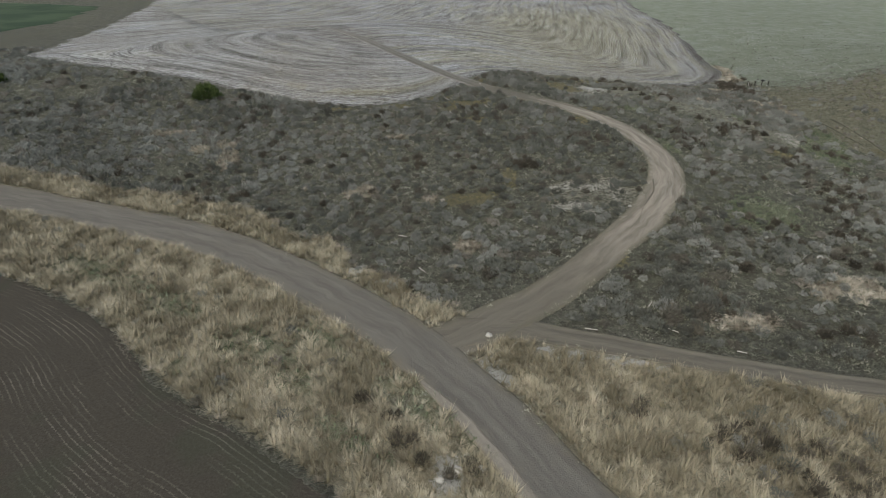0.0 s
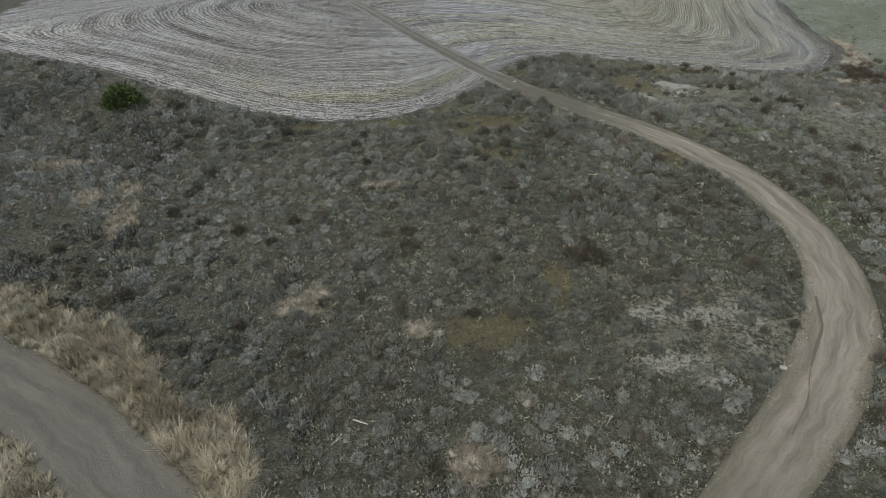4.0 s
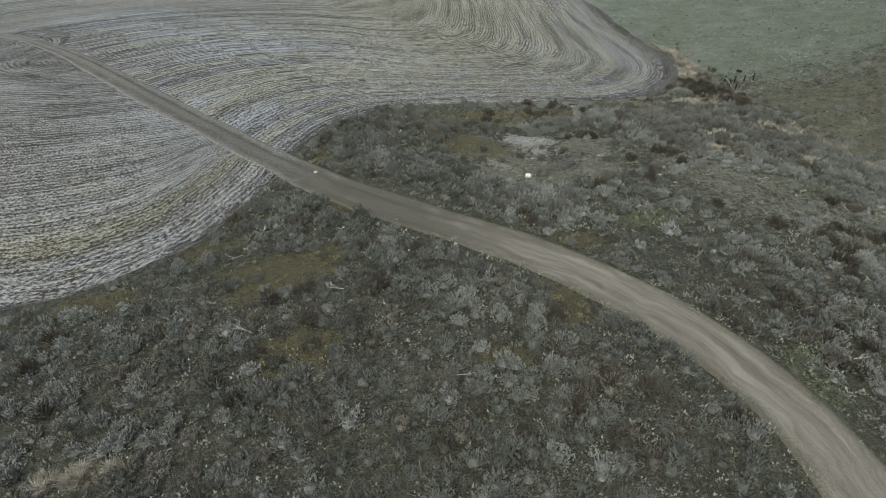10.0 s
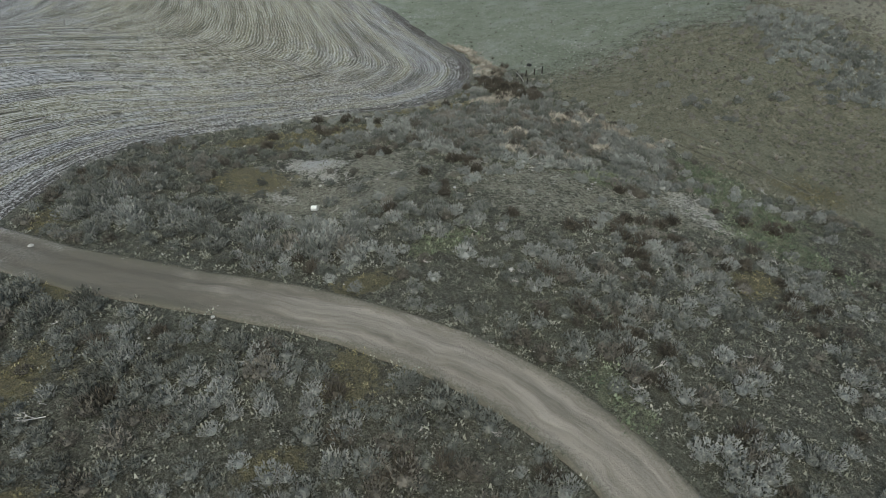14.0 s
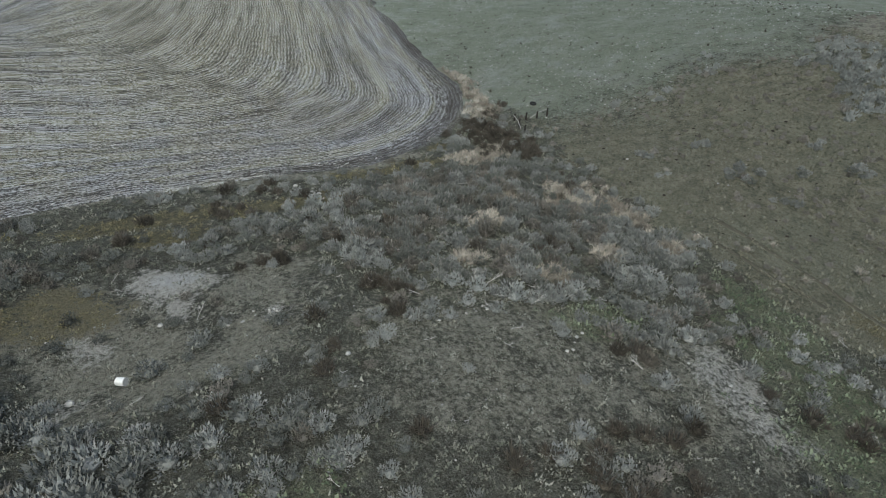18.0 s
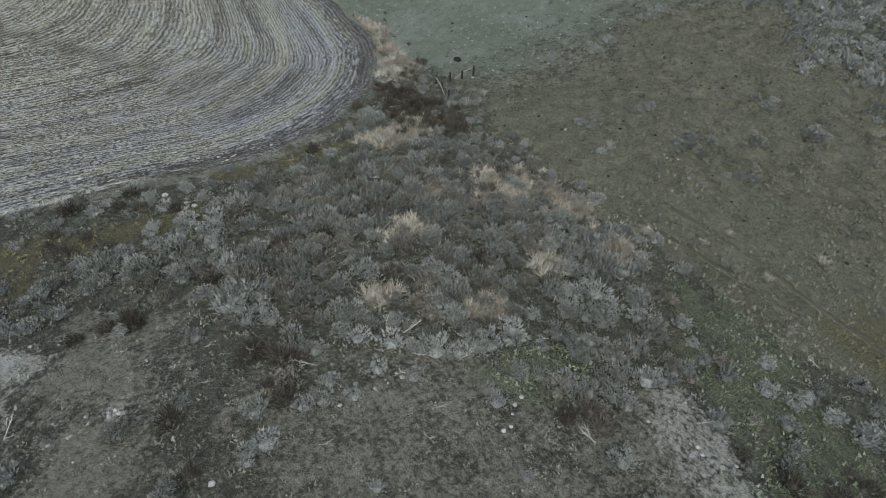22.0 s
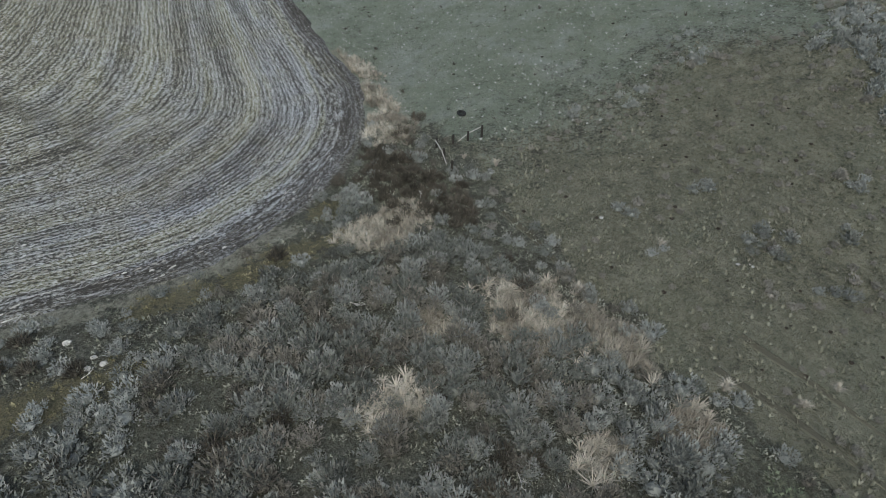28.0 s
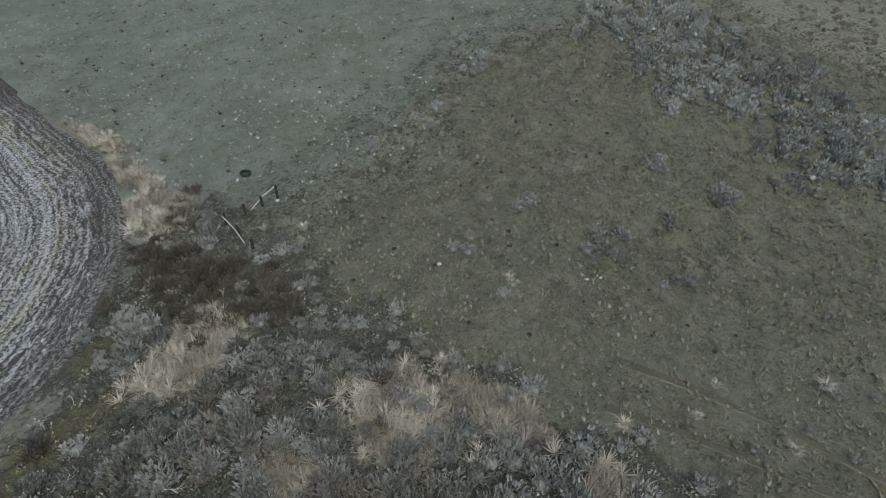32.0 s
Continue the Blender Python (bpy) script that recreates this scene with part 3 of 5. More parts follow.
def raw_mesh(name, v, faces, values, material, shade_smooth=False, normals=None):
    me = bpy.data.meshes.new(name)
    k = faces.shape[1]
    me.vertices.add(len(v))
    me.vertices.foreach_set("co", np.ascontiguousarray(v, np.float32).ravel())
    me.loops.add(faces.size)
    me.loops.foreach_set("vertex_index", np.ascontiguousarray(faces, np.int32).ravel())
    me.polygons.add(len(faces))
    me.polygons.foreach_set("loop_start", np.arange(0, faces.size, k, dtype=np.int32))
    me.polygons.foreach_set("use_smooth", np.full(len(faces), shade_smooth))
    for n, a in values.items():
        at = me.attributes.new(n, "FLOAT", "POINT")
        at.data.foreach_set("value", np.ascontiguousarray(np.ravel(a), np.float32))
    if normals is not None:
        at = me.attributes.new("custom_normal", "FLOAT_VECTOR", "POINT")
        at.data.foreach_set("vector", np.ascontiguousarray(normals, np.float32).ravel())
    me.update(calc_edges=True)
    me.materials.append(material)
    return me


def ribbon(name, line, half, lift, sink, profile, material, cells=16):
    """A way that follows a line over the land; half gives its half width along the line."""
    t = np.gradient(line, axis=0)
    t /= np.linalg.norm(t, axis=1)[:, None]
    side = np.column_stack([-t[:, 1], t[:, 0]])
    s = np.linspace(-1, 1, cells + 1)
    along = np.r_[0, np.cumsum(np.linalg.norm(np.diff(line, axis=0), axis=1))]
    w = half(along)[:, None] + 0.25 * (wave(along, 0 * along, 2.2, 21)[:, None] - 0.5) * (s[None, :] < 0) + 0.25 * (wave(along, 0 * along, 1.7, 22)[:, None] - 0.5) * (s[None, :] > 0)
    x = line[:, 0:1] + side[:, 0:1] * s * w
    y = line[:, 1:2] + side[:, 1:2] * s * w
    rise = lift(along)[:, None] if callable(lift) else lift
    z = land(x, y) + rise + profile(s)[None, :] + 0.02 * (wave(x, y, 0.8, 23) - 0.5)
    z = np.where(np.abs(s)[None, :] > 0.93, land(x, y) - sink, z)
    v = np.column_stack([x.ravel(), y.ravel(), z.ravel()])
    n, m = len(line), cells + 1
    i = (np.arange(n - 1)[:, None] * m + np.arange(m - 1)[None, :]).ravel()
    faces = np.column_stack([i, i + m, i + m + 1, i + 1])
    vals = {"across": np.broadcast_to(s, x.shape) * w, "along": np.broadcast_to(along[:, None], x.shape), "edge": np.broadcast_to(np.abs(s), x.shape)}
    return new(name, raw_mesh(name, v, faces[:, ::-1], vals, material, True))


# ---- ground ----
def graded(lo, hi, a, b, fine, coarse, far):
    """Grid lines, fine between a and b, coarser up to lo and hi, then out to the horizon."""
    mid = np.arange(a, b + 1e-6, fine)
    left, right = np.arange(a - coarse, lo, -coarse)[::-1], np.arange(b + coarse, hi, coarse)
    out, s, e = [], coarse, hi
    while e < far:
        s *= 1.35
        e += s
        out.append(e)
    out2, s, e = [], coarse, lo
    while e > -far:
        s *= 1.35
        e -= s
        out2.append(e)
    return np.r_[out2[::-1], left, mid, right, out]


gxs, gys = graded(-220, 220, -62, 96, 0.5, 3.0, 3000), graded(-60, 440, 12, 126, 0.5, 3.0, 3000)
GX, GY = np.meshgrid(gxs, gys)
Z = zones(GX.ravel(), GY.ravel())
RUTS = [smooth(p, 0.5) for p in ([(59.0, 84.0), (59.5, 81.0), (59.7, 78.5), (59.8, 76.4), (59.65, 74.0), (59.7, 70.0)], [(56.5, 83.6), (57.1, 80.4), (57.4, 77.0), (57.8, 74.3)], [(55.9, 98.0), (55.8, 95.5), (55.4, 93.0), (55.3, 91.5)])]
near_rut = np.min([near(GX.ravel(), GY.ravel(), p)[0] for p in RUTS], axis=0)
calm = soft(near_rut, 0.4, 1.4) * soft(Z["way"], 0.0, 1.0) * soft(-Z["field"], 0.0, 1.0) * soft(-Z["plow"], 0.0, 1.0) * soft(-Z["crop"], 0, 3.0)
hum = (wave(GX, GY, 2.4, 1) - 0.5) * 0.22 + (wave(GX, GY, 0.9, 2) - 0.5) * 0.12 * (1 - 0.7 * np.maximum(Z["slope"], Z["pasture"]).reshape(GX.shape))
ground_z = land(GX, GY) + hum * calm.reshape(GX.shape)
values = {n: Z[n] for n in ("slope", "pasture", "sparse", "ochre", "weeds", "bare", "rime")}
values["litter"] = np.maximum(Z["litter"], 0.8 * Z["dry"])
ground = new("ground", sheet("ground", gxs, gys, ground_z, None, values, MAT_GROUND))



def lie(px, py):
    """Height of the ground's sheet at a place."""
    px, py = np.asarray(px, float), np.asarray(py, float)
    i, j = np.clip(np.searchsorted(gxs, px) - 1, 0, len(gxs) - 2), np.clip(np.searchsorted(gys, py) - 1, 0, len(gys) - 2)
    u, v = (px - gxs[i]) / (gxs[i + 1] - gxs[i]), (py - gys[j]) / (gys[j + 1] - gys[j])
    return (ground_z[j, i] * (1 - u) + ground_z[j, i + 1] * u) * (1 - v) + (ground_z[j + 1, i] * (1 - u) + ground_z[j + 1, i + 1] * u) * v


tagged(ground, "olive-grey steppe soil with thin dry turf", "ground", kind="structure")


def draped(name, ring, edge_noise, xs, ys, lift, material, rows, label, category):
    x, y = np.meshgrid(xs, ys)
    s, _ = signed(x, y, ring)
    s = s.reshape(x.shape) + edge_noise * (wave(x, y, 2.5, 31) - 0.5)
    z = land(x, y) + np.where(s < 0, np.clip(s * 0.3, -0.5, 0), np.clip(s * 0.08, 0, lift))
    ob = new(name, sheet(name, xs, ys, z, s.ravel() > -3.3, rows(x.ravel(), y.ravel()), material))
    return tagged(ob, label, category, kind="structure")


def stubble_rows(x, y):
    """Drill rows run beside the edges and swing round the field's corner."""
    dw, _ = near(x, y, EDGE_WEST)
    de, ae = near(x, y, EDGE_EAST)
    south, _ = near(x, y, EDGE_EAST[EDGE_EAST[:, 0] < 42])
    east, _ = near(x, y, EDGE_EAST[EDGE_EAST[:, 1] > 112])
    k = 7.0
    swing = -k * np.log(np.exp(-south / k) + np.exp(-east / k))
    de_row = de + (swing - de + 4.0) * soft(de, 3.0, 16.0) * soft(x, 8, 24)
    west = inside(x, y, np.vstack([EDGE_WEST, TRAIL, [(-60, 160), (-110, 230), (-140, 200)]]))
    lobe = 38.0 - np.hypot((x + 16.0) / 1.25, y - 112.0)
    dw_row = dw + (lobe - dw) * soft(dw, 2.0, 11.0)
    row = np.where(west, dw_row, de_row)
    # rings where the drill turned
    for cx, cy, reach in ((-26.5, 118.5, 8.0),):
        d = np.hypot(x - cx, y - cy)
        row = np.where(d < reach, d + 40.0, row)
    gold = np.where(west, 1.1, 0.9) * np.exp(-(((row - np.where(west, 5.0, 10.5)) / 1.5) ** 2)) * (wave(x, y, 4.0, 33) > 0.35) * soft(x, -25, -18)
    return {"row": row, "along": np.where(west, 34.0 * np.arctan2(x + 16.0, 112.0 - y), ae + 300), "rim": np.where(west, 0.7 * soft(1.5 - dw, 0, 1.5), 1.1 * soft(5.0 - de, 0, 5.0) * soft(x, 20, 40)),
            "gold": np.maximum(blob(x, y, 36, 178, 26, 68, -8), gold), "swale": blob(x, y, -24, 122, 17, 8, -42)}


def plow_rows(x, y):
    d, a = near(x, y, PLOW_EDGE)
    return {"row": d, "along": a}


stubble_field = draped("stubble_field", FIELD_RING, 0.9, np.r_[np.arange(-172, -60, 3.0), np.arange(-60, 66, 0.5), np.arange(66, 116, 3.0)], np.r_[np.arange(72, 122, 0.5), np.arange(122, 422, 3.0)], 0.06, MAT_STUBBLE, stubble_rows, "harvested stubble field with curving drill rows and pale rime", "field")
plowed_field = draped("plowed_field", PLOW_RING, 0.7, np.arange(-75, 12, 0.5), np.arange(-10, 54, 0.5), 0.06, MAT_PLOWED, plow_rows, "dark brown plowed field with thin pale furrow lines", "field")
k = Mat("green_crop")
crop_mat = k.done(k.ramp(k.noise(0.05, 4), (0.35, (0.032, 0.052, 0.030)), (0.7, (0.055, 0.08, 0.045))))
crop_field = draped("crop_field", CROP_RING, 1.5, np.arange(-420, -100, 4.0), np.arange(108, 244, 4.0), 0.10, crop_mat, lambda x, y: {}, "dark green field of young winter crop", "field")

crown = lambda s: 0.05 * (1 - s * s)
ruts = lambda s: 0.05 - 0.06 * np.exp(-((np.abs(s) - 0.48) / 0.16) ** 2)
road = tagged(ribbon("road", ROAD, lambda a: 2.25 + 0 * a, 0.06, 0.15, crown, MAT_ROAD), "grey-brown graded gravel road with faint wheel lines", "road", kind="structure")
UPHILL = np.vstack([TRACK[:-1], TRAIL[TRAIL[:, 1] > 87.6]])
track = tagged(ribbon("track", UPHILL, lambda a: 1.7 + 2.4 * np.exp(-a / 3.6) + 0.35 * np.exp(-((a - 30.5) / 7.0) ** 2) - 0.2 * soft(a, 66, 76) - 0.7 * soft(a, 94, 122), lambda a: 0.03 + 0.06 * soft(a, 68, 76), 0.15, ruts, MAT_TRACK, 20), "pale dusty two-rut dirt track winding uphill into the field", "track", kind="structure")
shoulder = tagged(ribbon("road_shoulder", smooth([(-1.4, 27.6), (-0.4, 26.4), (1.4, 24.0), (3.2, 21.2), (5.2, 17.6), (8, 12)], 0.6), lambda a: 0.15 + 0.4 * soft(a, 0, 5), 0.10, 0.1, lambda s: 0 * s, MAT_SHOULDER, 8), "pale bare shoulder beside the gravel road", "road", kind="structure")
side_track = tagged(ribbon("side_track", SIDE, lambda a: 0.95 + 1.6 * np.exp(-a / 4.0), 0.02, 0.15, ruts, MAT_TRAIL, 14), "narrow dirt side track through dry grass", "track", kind="structure")


# ---- plants ----
def faced(v, f, n):
    """Turn each triangle to the side its normals point to."""
    g = np.cross(v[f[:, 1]] - v[f[:, 0]], v[f[:, 2]] - v[f[:, 0]])
    back = (g * n[f].sum(1)).sum(1) < 0
    f[back] = f[back][:, ::-1]
    return v, f, n


def unit(v):
    return v / np.linalg.norm(v, axis=-1, keepdims=True)


def bush(seed, leaves=300, flat=0.9, wide=0.050, tall=0.095, plumes=17, core=1, ruffle=0.3):
    """Verts, triangles and normals of a shrub, 1 m across: upright plumes of small pointed leaves round a knobbly heart of old growth."""
    r = np.random.default_rng(seed)
    a = 2 * math.pi * (np.arange(plumes) * 0.618 + 0.12 * r.random(plumes))
    e = np.arcsin(np.clip((np.arange(plumes) + 0.1) / plumes, 0, 1))
    ways = np.column_stack([np.cos(a) * np.cos(e), np.sin(a) * np.cos(e), np.sin(e)])
    heads = ways * (0.33 * r.uniform(0.68, 1.22, plumes))[:, None] * (1, 1, flat) + (0, 0, 0.05)
    stout = (0.14 * math.sqrt(15 / plumes) * r.uniform(0.75, 1.3, plumes))[:, None]
    i = np.arange(leaves) % plumes
    o = unit(r.normal(size=(leaves, 3))) * r.uniform(0.2, 1.0, (leaves, 1)) ** 0.5
    c = heads[i] + o * stout[i] * (1, 1, 1.25)
    d = unit(o * (0.6, 0.6, 0.2) + ways[i] * 0.5 + (0, 0, 0.6) + r.normal(0, 0.15, (leaves, 3)))
    s = unit(np.cross(d, r.normal(size=(leaves, 3))))
    l, w = tall * r.uniform(0.6, 1.5, (leaves, 1)), wide * r.uniform(0.6, 1.4, (leaves, 1))
    v = np.stack([c - s * w * 0.5 - d * l * 0.35, c + s * w * 0.5 - d * l * 0.35, c + d * l * 0.65], 1).reshape(-1, 3)
    v[:, 2] = np.maximum(v[:, 2], -0.03)
    f = np.arange(3 * leaves).reshape(-1, 3)
    # the leaves of a plume are lit together, as a rounded tuft
    n = np.repeat(unit(unit(o) + 0.9 * ways[i] + ruffle * r.normal(0, 0.6, (leaves, 3))), 3, 0)
    if core:
        bm = bmesh.new()
        bmesh.ops.create_icosphere(bm, subdivisions=core, radius=1.0)
        bmesh.ops.delete(bm, geom=[q for q in bm.faces if q.calc_center_median().z < 0.0], context="FACES")
        bm.verts.index_update()
        cv = np.array([p.co for p in bm.verts])
        cf = np.array([[p.index for p in q.verts] for q in bm.faces])
        bm.free()
        close = (cv @ ways.T).max(1)
        cn = unit(cv + 0.35 * r.normal(size=cv.shape))
        cv = cv * (0.22 * (0.7 + 0.4 * np.clip((close - 0.8) / 0.2, 0, 1)))[:, None] * (1, 1, flat) - (0, 0, 0.02)
        f = np.vstack([f, cf + len(v)])
        v, n = np.vstack([v, cv]), np.vstack([n, cn])
    return faced(v, f, n)


def tuft(seed, blades=22, size=0.6, lean=0.45, width=0.03, bent=True):
    """A clump of bent grass blades."""
    r = np.random.default_rng(seed)
    v, f, n = [], [], []
    for i in range(blades):
        a = r.uniform(0, 2 * math.pi)
        o = np.array([math.cos(a), math.sin(a), 0.0])
        s = np.array([-o[1], o[0], 0.0]) * width * r.uniform(0.6, 1.3)
        l, b = size * r.uniform(0.55, 1.15), lean * r.uniform(0.2, 1.3)
        p = o * r.uniform(0, 0.12) * size
        m, e = p + o * b * l * 0.35 + [0, 0, 0.62 * l], p + o * b * l * 1.05 + [0, 0, l * (1.0 - 0.35 * b)]
        k = len(v)
        nn = unit(o * 0.6 + np.array([0, 0, 0.9]) + r.normal(0, 0.25, 3))
        if not bent:
            v += [p - s * 0.6, p + s * 0.6, e]
            f += [(k, k + 1, k + 2)]
            n += [nn] * 3
            continue
        v += [p - s * 0.6, p + s * 0.6, m + s * 0.5, m - s * 0.5, e]
        f += [(k, k + 1, k + 2), (k, k + 2, k + 3), (k + 3, k + 2, k + 4)]
        n += [nn] * 5
    return faced(np.array(v), np.array(f), np.array(n))


def scatter(name, protos, x, y, size, tint, material, label, category, squash=None):
    """One mesh of many alike plants."""
    n = len(x)
    z = lie(x, y)
    yaw, which = rng.uniform(0, 2 * math.pi, n), rng.integers(0, len(protos), n)
    tall = size if squash is None else size * squash
    vs, fs, ts, ns, base = [], [], [], [], 0
    for p, (v, f, nn) in enumerate(protos):
        i = np.flatnonzero(which == p)
        c, s = np.cos(yaw[i])[:, None], np.sin(yaw[i])[:, None]
        ns.append(np.stack([nn[None, :, 0] * c - nn[None, :, 1] * s, nn[None, :, 0] * s + nn[None, :, 1] * c, np.broadcast_to(nn[None, :, 2], (len(i), len(nn)))], -1).reshape(-1, 3))
        vx = (v[None, :, 0] * c - v[None, :, 1] * s) * size[i, None] + x[i, None]
        vy = (v[None, :, 0] * s + v[None, :, 1] * c) * size[i, None] + y[i, None]
        vz = v[None, :, 2] * tall[i, None] + z[i, None]
        vs.append(np.stack([vx, vy, vz], -1).reshape(-1, 3))
        fs.append((f[None] + (np.arange(len(i)) * len(v))[:, None, None]).reshape(-1, 3) + base)
        ts.append(np.repeat(tint[i], len(v)))
        base += len(i) * len(v)
    ob = new(name, raw_mesh(name, np.vstack(vs), np.vstack(fs), {"tint": np.concatenate(ts)}, material, False, np.vstack(ns)))
    return tagged(ob, label, category, kind="stuff")


def jitter(x0, x1, y0, y1, gap):
    """Evenly strewn places."""
    gx, gy = np.meshgrid(np.arange(x0, x1, gap), np.arange(y0, y1, gap))
    n = gx.size
    return gx.ravel() + rng.uniform(-0.5, 0.5, n) * gap, gy.ravel() + rng.uniform(-0.5, 0.5, n) * gap


def open_land(x, y, z, margin=0.35):
    return (z["way"] > margin) & (z["field"] < -0.3) & (z["plow"] < -0.3) & (z["crop"] < 0)


# stands of thick sagebrush, of brown shrubs, and the band across the far slope
RIDGE = np.array([(36, 98.3), (42, 99.0), (46.5, 101.2), (48.5, 104.0), (52, 97), (54, 92), (54.3, 84), (51.5, 77), (49.5, 73.5), (43.5, 75), (40.5, 79), (37.5, 83), (32.5, 86.5), (30, 92), (31, 97)], float)
TRACKSIDE = np.array([(5.8, 89.0), (11, 83.0), (16.2, 77.8), (21.0, 73.0), (24.5, 71.5), (28.5, 72.5), (29.5, 76.5), (24, 78.8), (19, 80.6), (15.5, 85), (12.5, 88.5), (9.5, 93)], float)
BROWN = np.array([(50.2, 105.4), (52.4, 108.6), (54.6, 108.8), (55.2, 105.2), (54.8, 99.4), (53.2, 97.3), (50.0, 101.4)], float)
BAND = np.array([(88.0, 99.0), (84.2, 96.5), (81.0, 92.0), (78.8, 87.0), (79.0, 82.5), (76.5, 79.5), (78.5, 73.5), (88, 74), (89.4, 81), (92.5, 86), (94, 91), (91.5, 97.5)], float)


def stand(x, y, ring, fringe=1.2):
    """1 inside a stand of plants, fraying to 0 at its border."""
    return soft(signed(x, y, ring)[0] + 2.2 * fringe * (wave(x, y, 1.8, 47) - 0.5), -0.5 * fringe, 0.7 * fringe)


def sage_cover(x, y, z):
    """How thickly sagebrush stands, and how large."""
    clumps = wave(x, y, 3.4, 42)
    d = 0.50 + 0.9 * (wave(x, y, 5.0, 41) - 0.5) + 0.9 * (clumps - 0.5)
    big = 0.85 + 0.25 * clumps
    hill = (x < 23) & (y < 78) & (y > 38)
    d = np.where(hill, 0.84 + 0.7 * (d - 0.5), d)
    low = np.maximum(blob(x, y, 2.5, 55.5, 10, 7.5), np.maximum(blob(x, y, -12, 63, 8, 6), 0.7 * blob(x, y, -3, 46, 9, 5)))
    d, big = d + 0.1 * low, big - 0.18 * low
    for b in ((7.5, 67.0, 6.0, 4.5), (14.0, 61.5, 5.0, 4.5), (4.0, 79.0, 4.0, 2.0), (8.0, 58.8, 3.0, 1.5), (-3.2, 65.8, 3.0, 1.2), (-21, 73.5, 9, 3), (30, 66, 4, 4)):
        d, big = d + 0.35 * blob(x, y, *b), big + 0.10 * blob(x, y, *b)
    for b in ((35.0, 75.2, 6.6, 4.2, -20), (40.6, 71.0, 4.6, 3.8, -20), (31.0, 84.4, 2.6, 2.4), (35.0, 79.0, 3.2, 1.8), (28.5, 81.6, 4.4, 1.2, 5), (24.5, 81.6, 3.2, 1.3, 10), (20.6, 84.4, 2.6, 2.0), (24.0, 96.6, 7.5, 1.5)):
        d = d * (1 - 0.88 * blob(x, y, *b))
    thick = np.maximum(stand(x, y, RIDGE), stand(x, y, TRACKSIDE, 0.8))
    d = np.where(thick > 0, d * (1 - thick) + thick * (1.0 + 0.7 * (clumps - 0.6)), d)
    big = big + 0.30 * thick
    d = d * (1 - 0.6 * z["sparse"] * (1 - thick)) * (1 - 0.85 * z["ochre"]) * (1 - 0.95 * z["bare"]) * (1 - 0.65 * z["weeds"]) * (1 - 0.85 * z["dry"])
    d = d * (1 - 0.93 * z["litter"]) + 0.45 * z["south"] * (wave(x, y, 3.5, 43) > 0.62)
    d = d * (1 - 0.8 * stand(x, y, BROWN)) * (1 - blob(x, y, 57.3, 105.3, 2.6, 2.2))
    spots = 0 * x
    for cx, cy, r in ((61.9, 93.3, 0.9), (60.4, 90.2, 0.8), (65.5, 86.7, 1.7), (65.4, 83.1, 1.7), (66.6, 92.0, 0.8), (73.6, 81.9, 1.6), (73.5, 86.4, 1.2), (62.0, 84.1, 0.8), (67.9, 103.6, 1.3), (79.5, 104.3, 1.2), (71.5, 101.8, 1.4), (70.0, 84.0, 1.2), (78.0, 101.0, 1.5)):
        spots = np.maximum(spots, blob(x, y, cx, cy, r, r))
    sloped = np.maximum(np.maximum(1.05 * stand(x, y, BAND, 2.0), 0.9 * spots), 0.10 + 0.30 * soft(x, 60, 72) + 0.25 * (clumps > 0.6) * soft(x, 58, 66))
    wild = z["slope"] + z["pasture"] > 0.5
    d = np.where(wild, np.where(z["pasture"] > 0.5, np.maximum(stand(x, y, BAND, 2.0), 0.9 * spots) + 0.006, sloped), d)
    big = np.where(wild, 0.55 + 0.52 * stand(x, y, BAND, 2.0) + 0.3 * spots, big)
    return np.clip(d, 0, 1), big


SAGE = [bush(100 + i, 480) for i in range(7)]
SAGE_MID = [bush(140 + i, 330) for i in range(7)]
SAGE_FAR = [bush(120 + i, 170, 0.9, 0.08, 0.12, 12) for i in range(5)]
x, y = jitter(-100, 112, 14, 128, 0.92)
z = zones(x, y)
cover, big = sage_cover(x, y, z)
ok = open_land(x, y, z, 0.25) & (rng.random(len(x)) < cover)
x, y, cover, big = x[ok], y[ok], cover[ok], big[ok]
size = rng.uniform(0.8, 1.5, len(x)) * (0.85 + 0.2 * cover) * big * (1 + 0.5 * blob(x, y, 16.5, 34.8, 6, 2.5, -10))
tint = np.clip(rng.normal(0.46, 0.16, len(x)) - 0.02 * soft(62 - y, 0, 8) * (x < 22) + 0.45 * (wave(x, y, 7, 51) - 0.5) + 0.10 * soft(x, 20, 40) + 0.20 * soft(-x, 8, 26) + 0.10 * soft(x, 62, 72) - 0.05 * stand(x, y, RIDGE), 0, 0.9)
faded = (z["slope"][ok] > 0.5) & (cover < 0.75)
tint = np.where(faded, np.clip(tint + 0.22, 0, 1), tint)
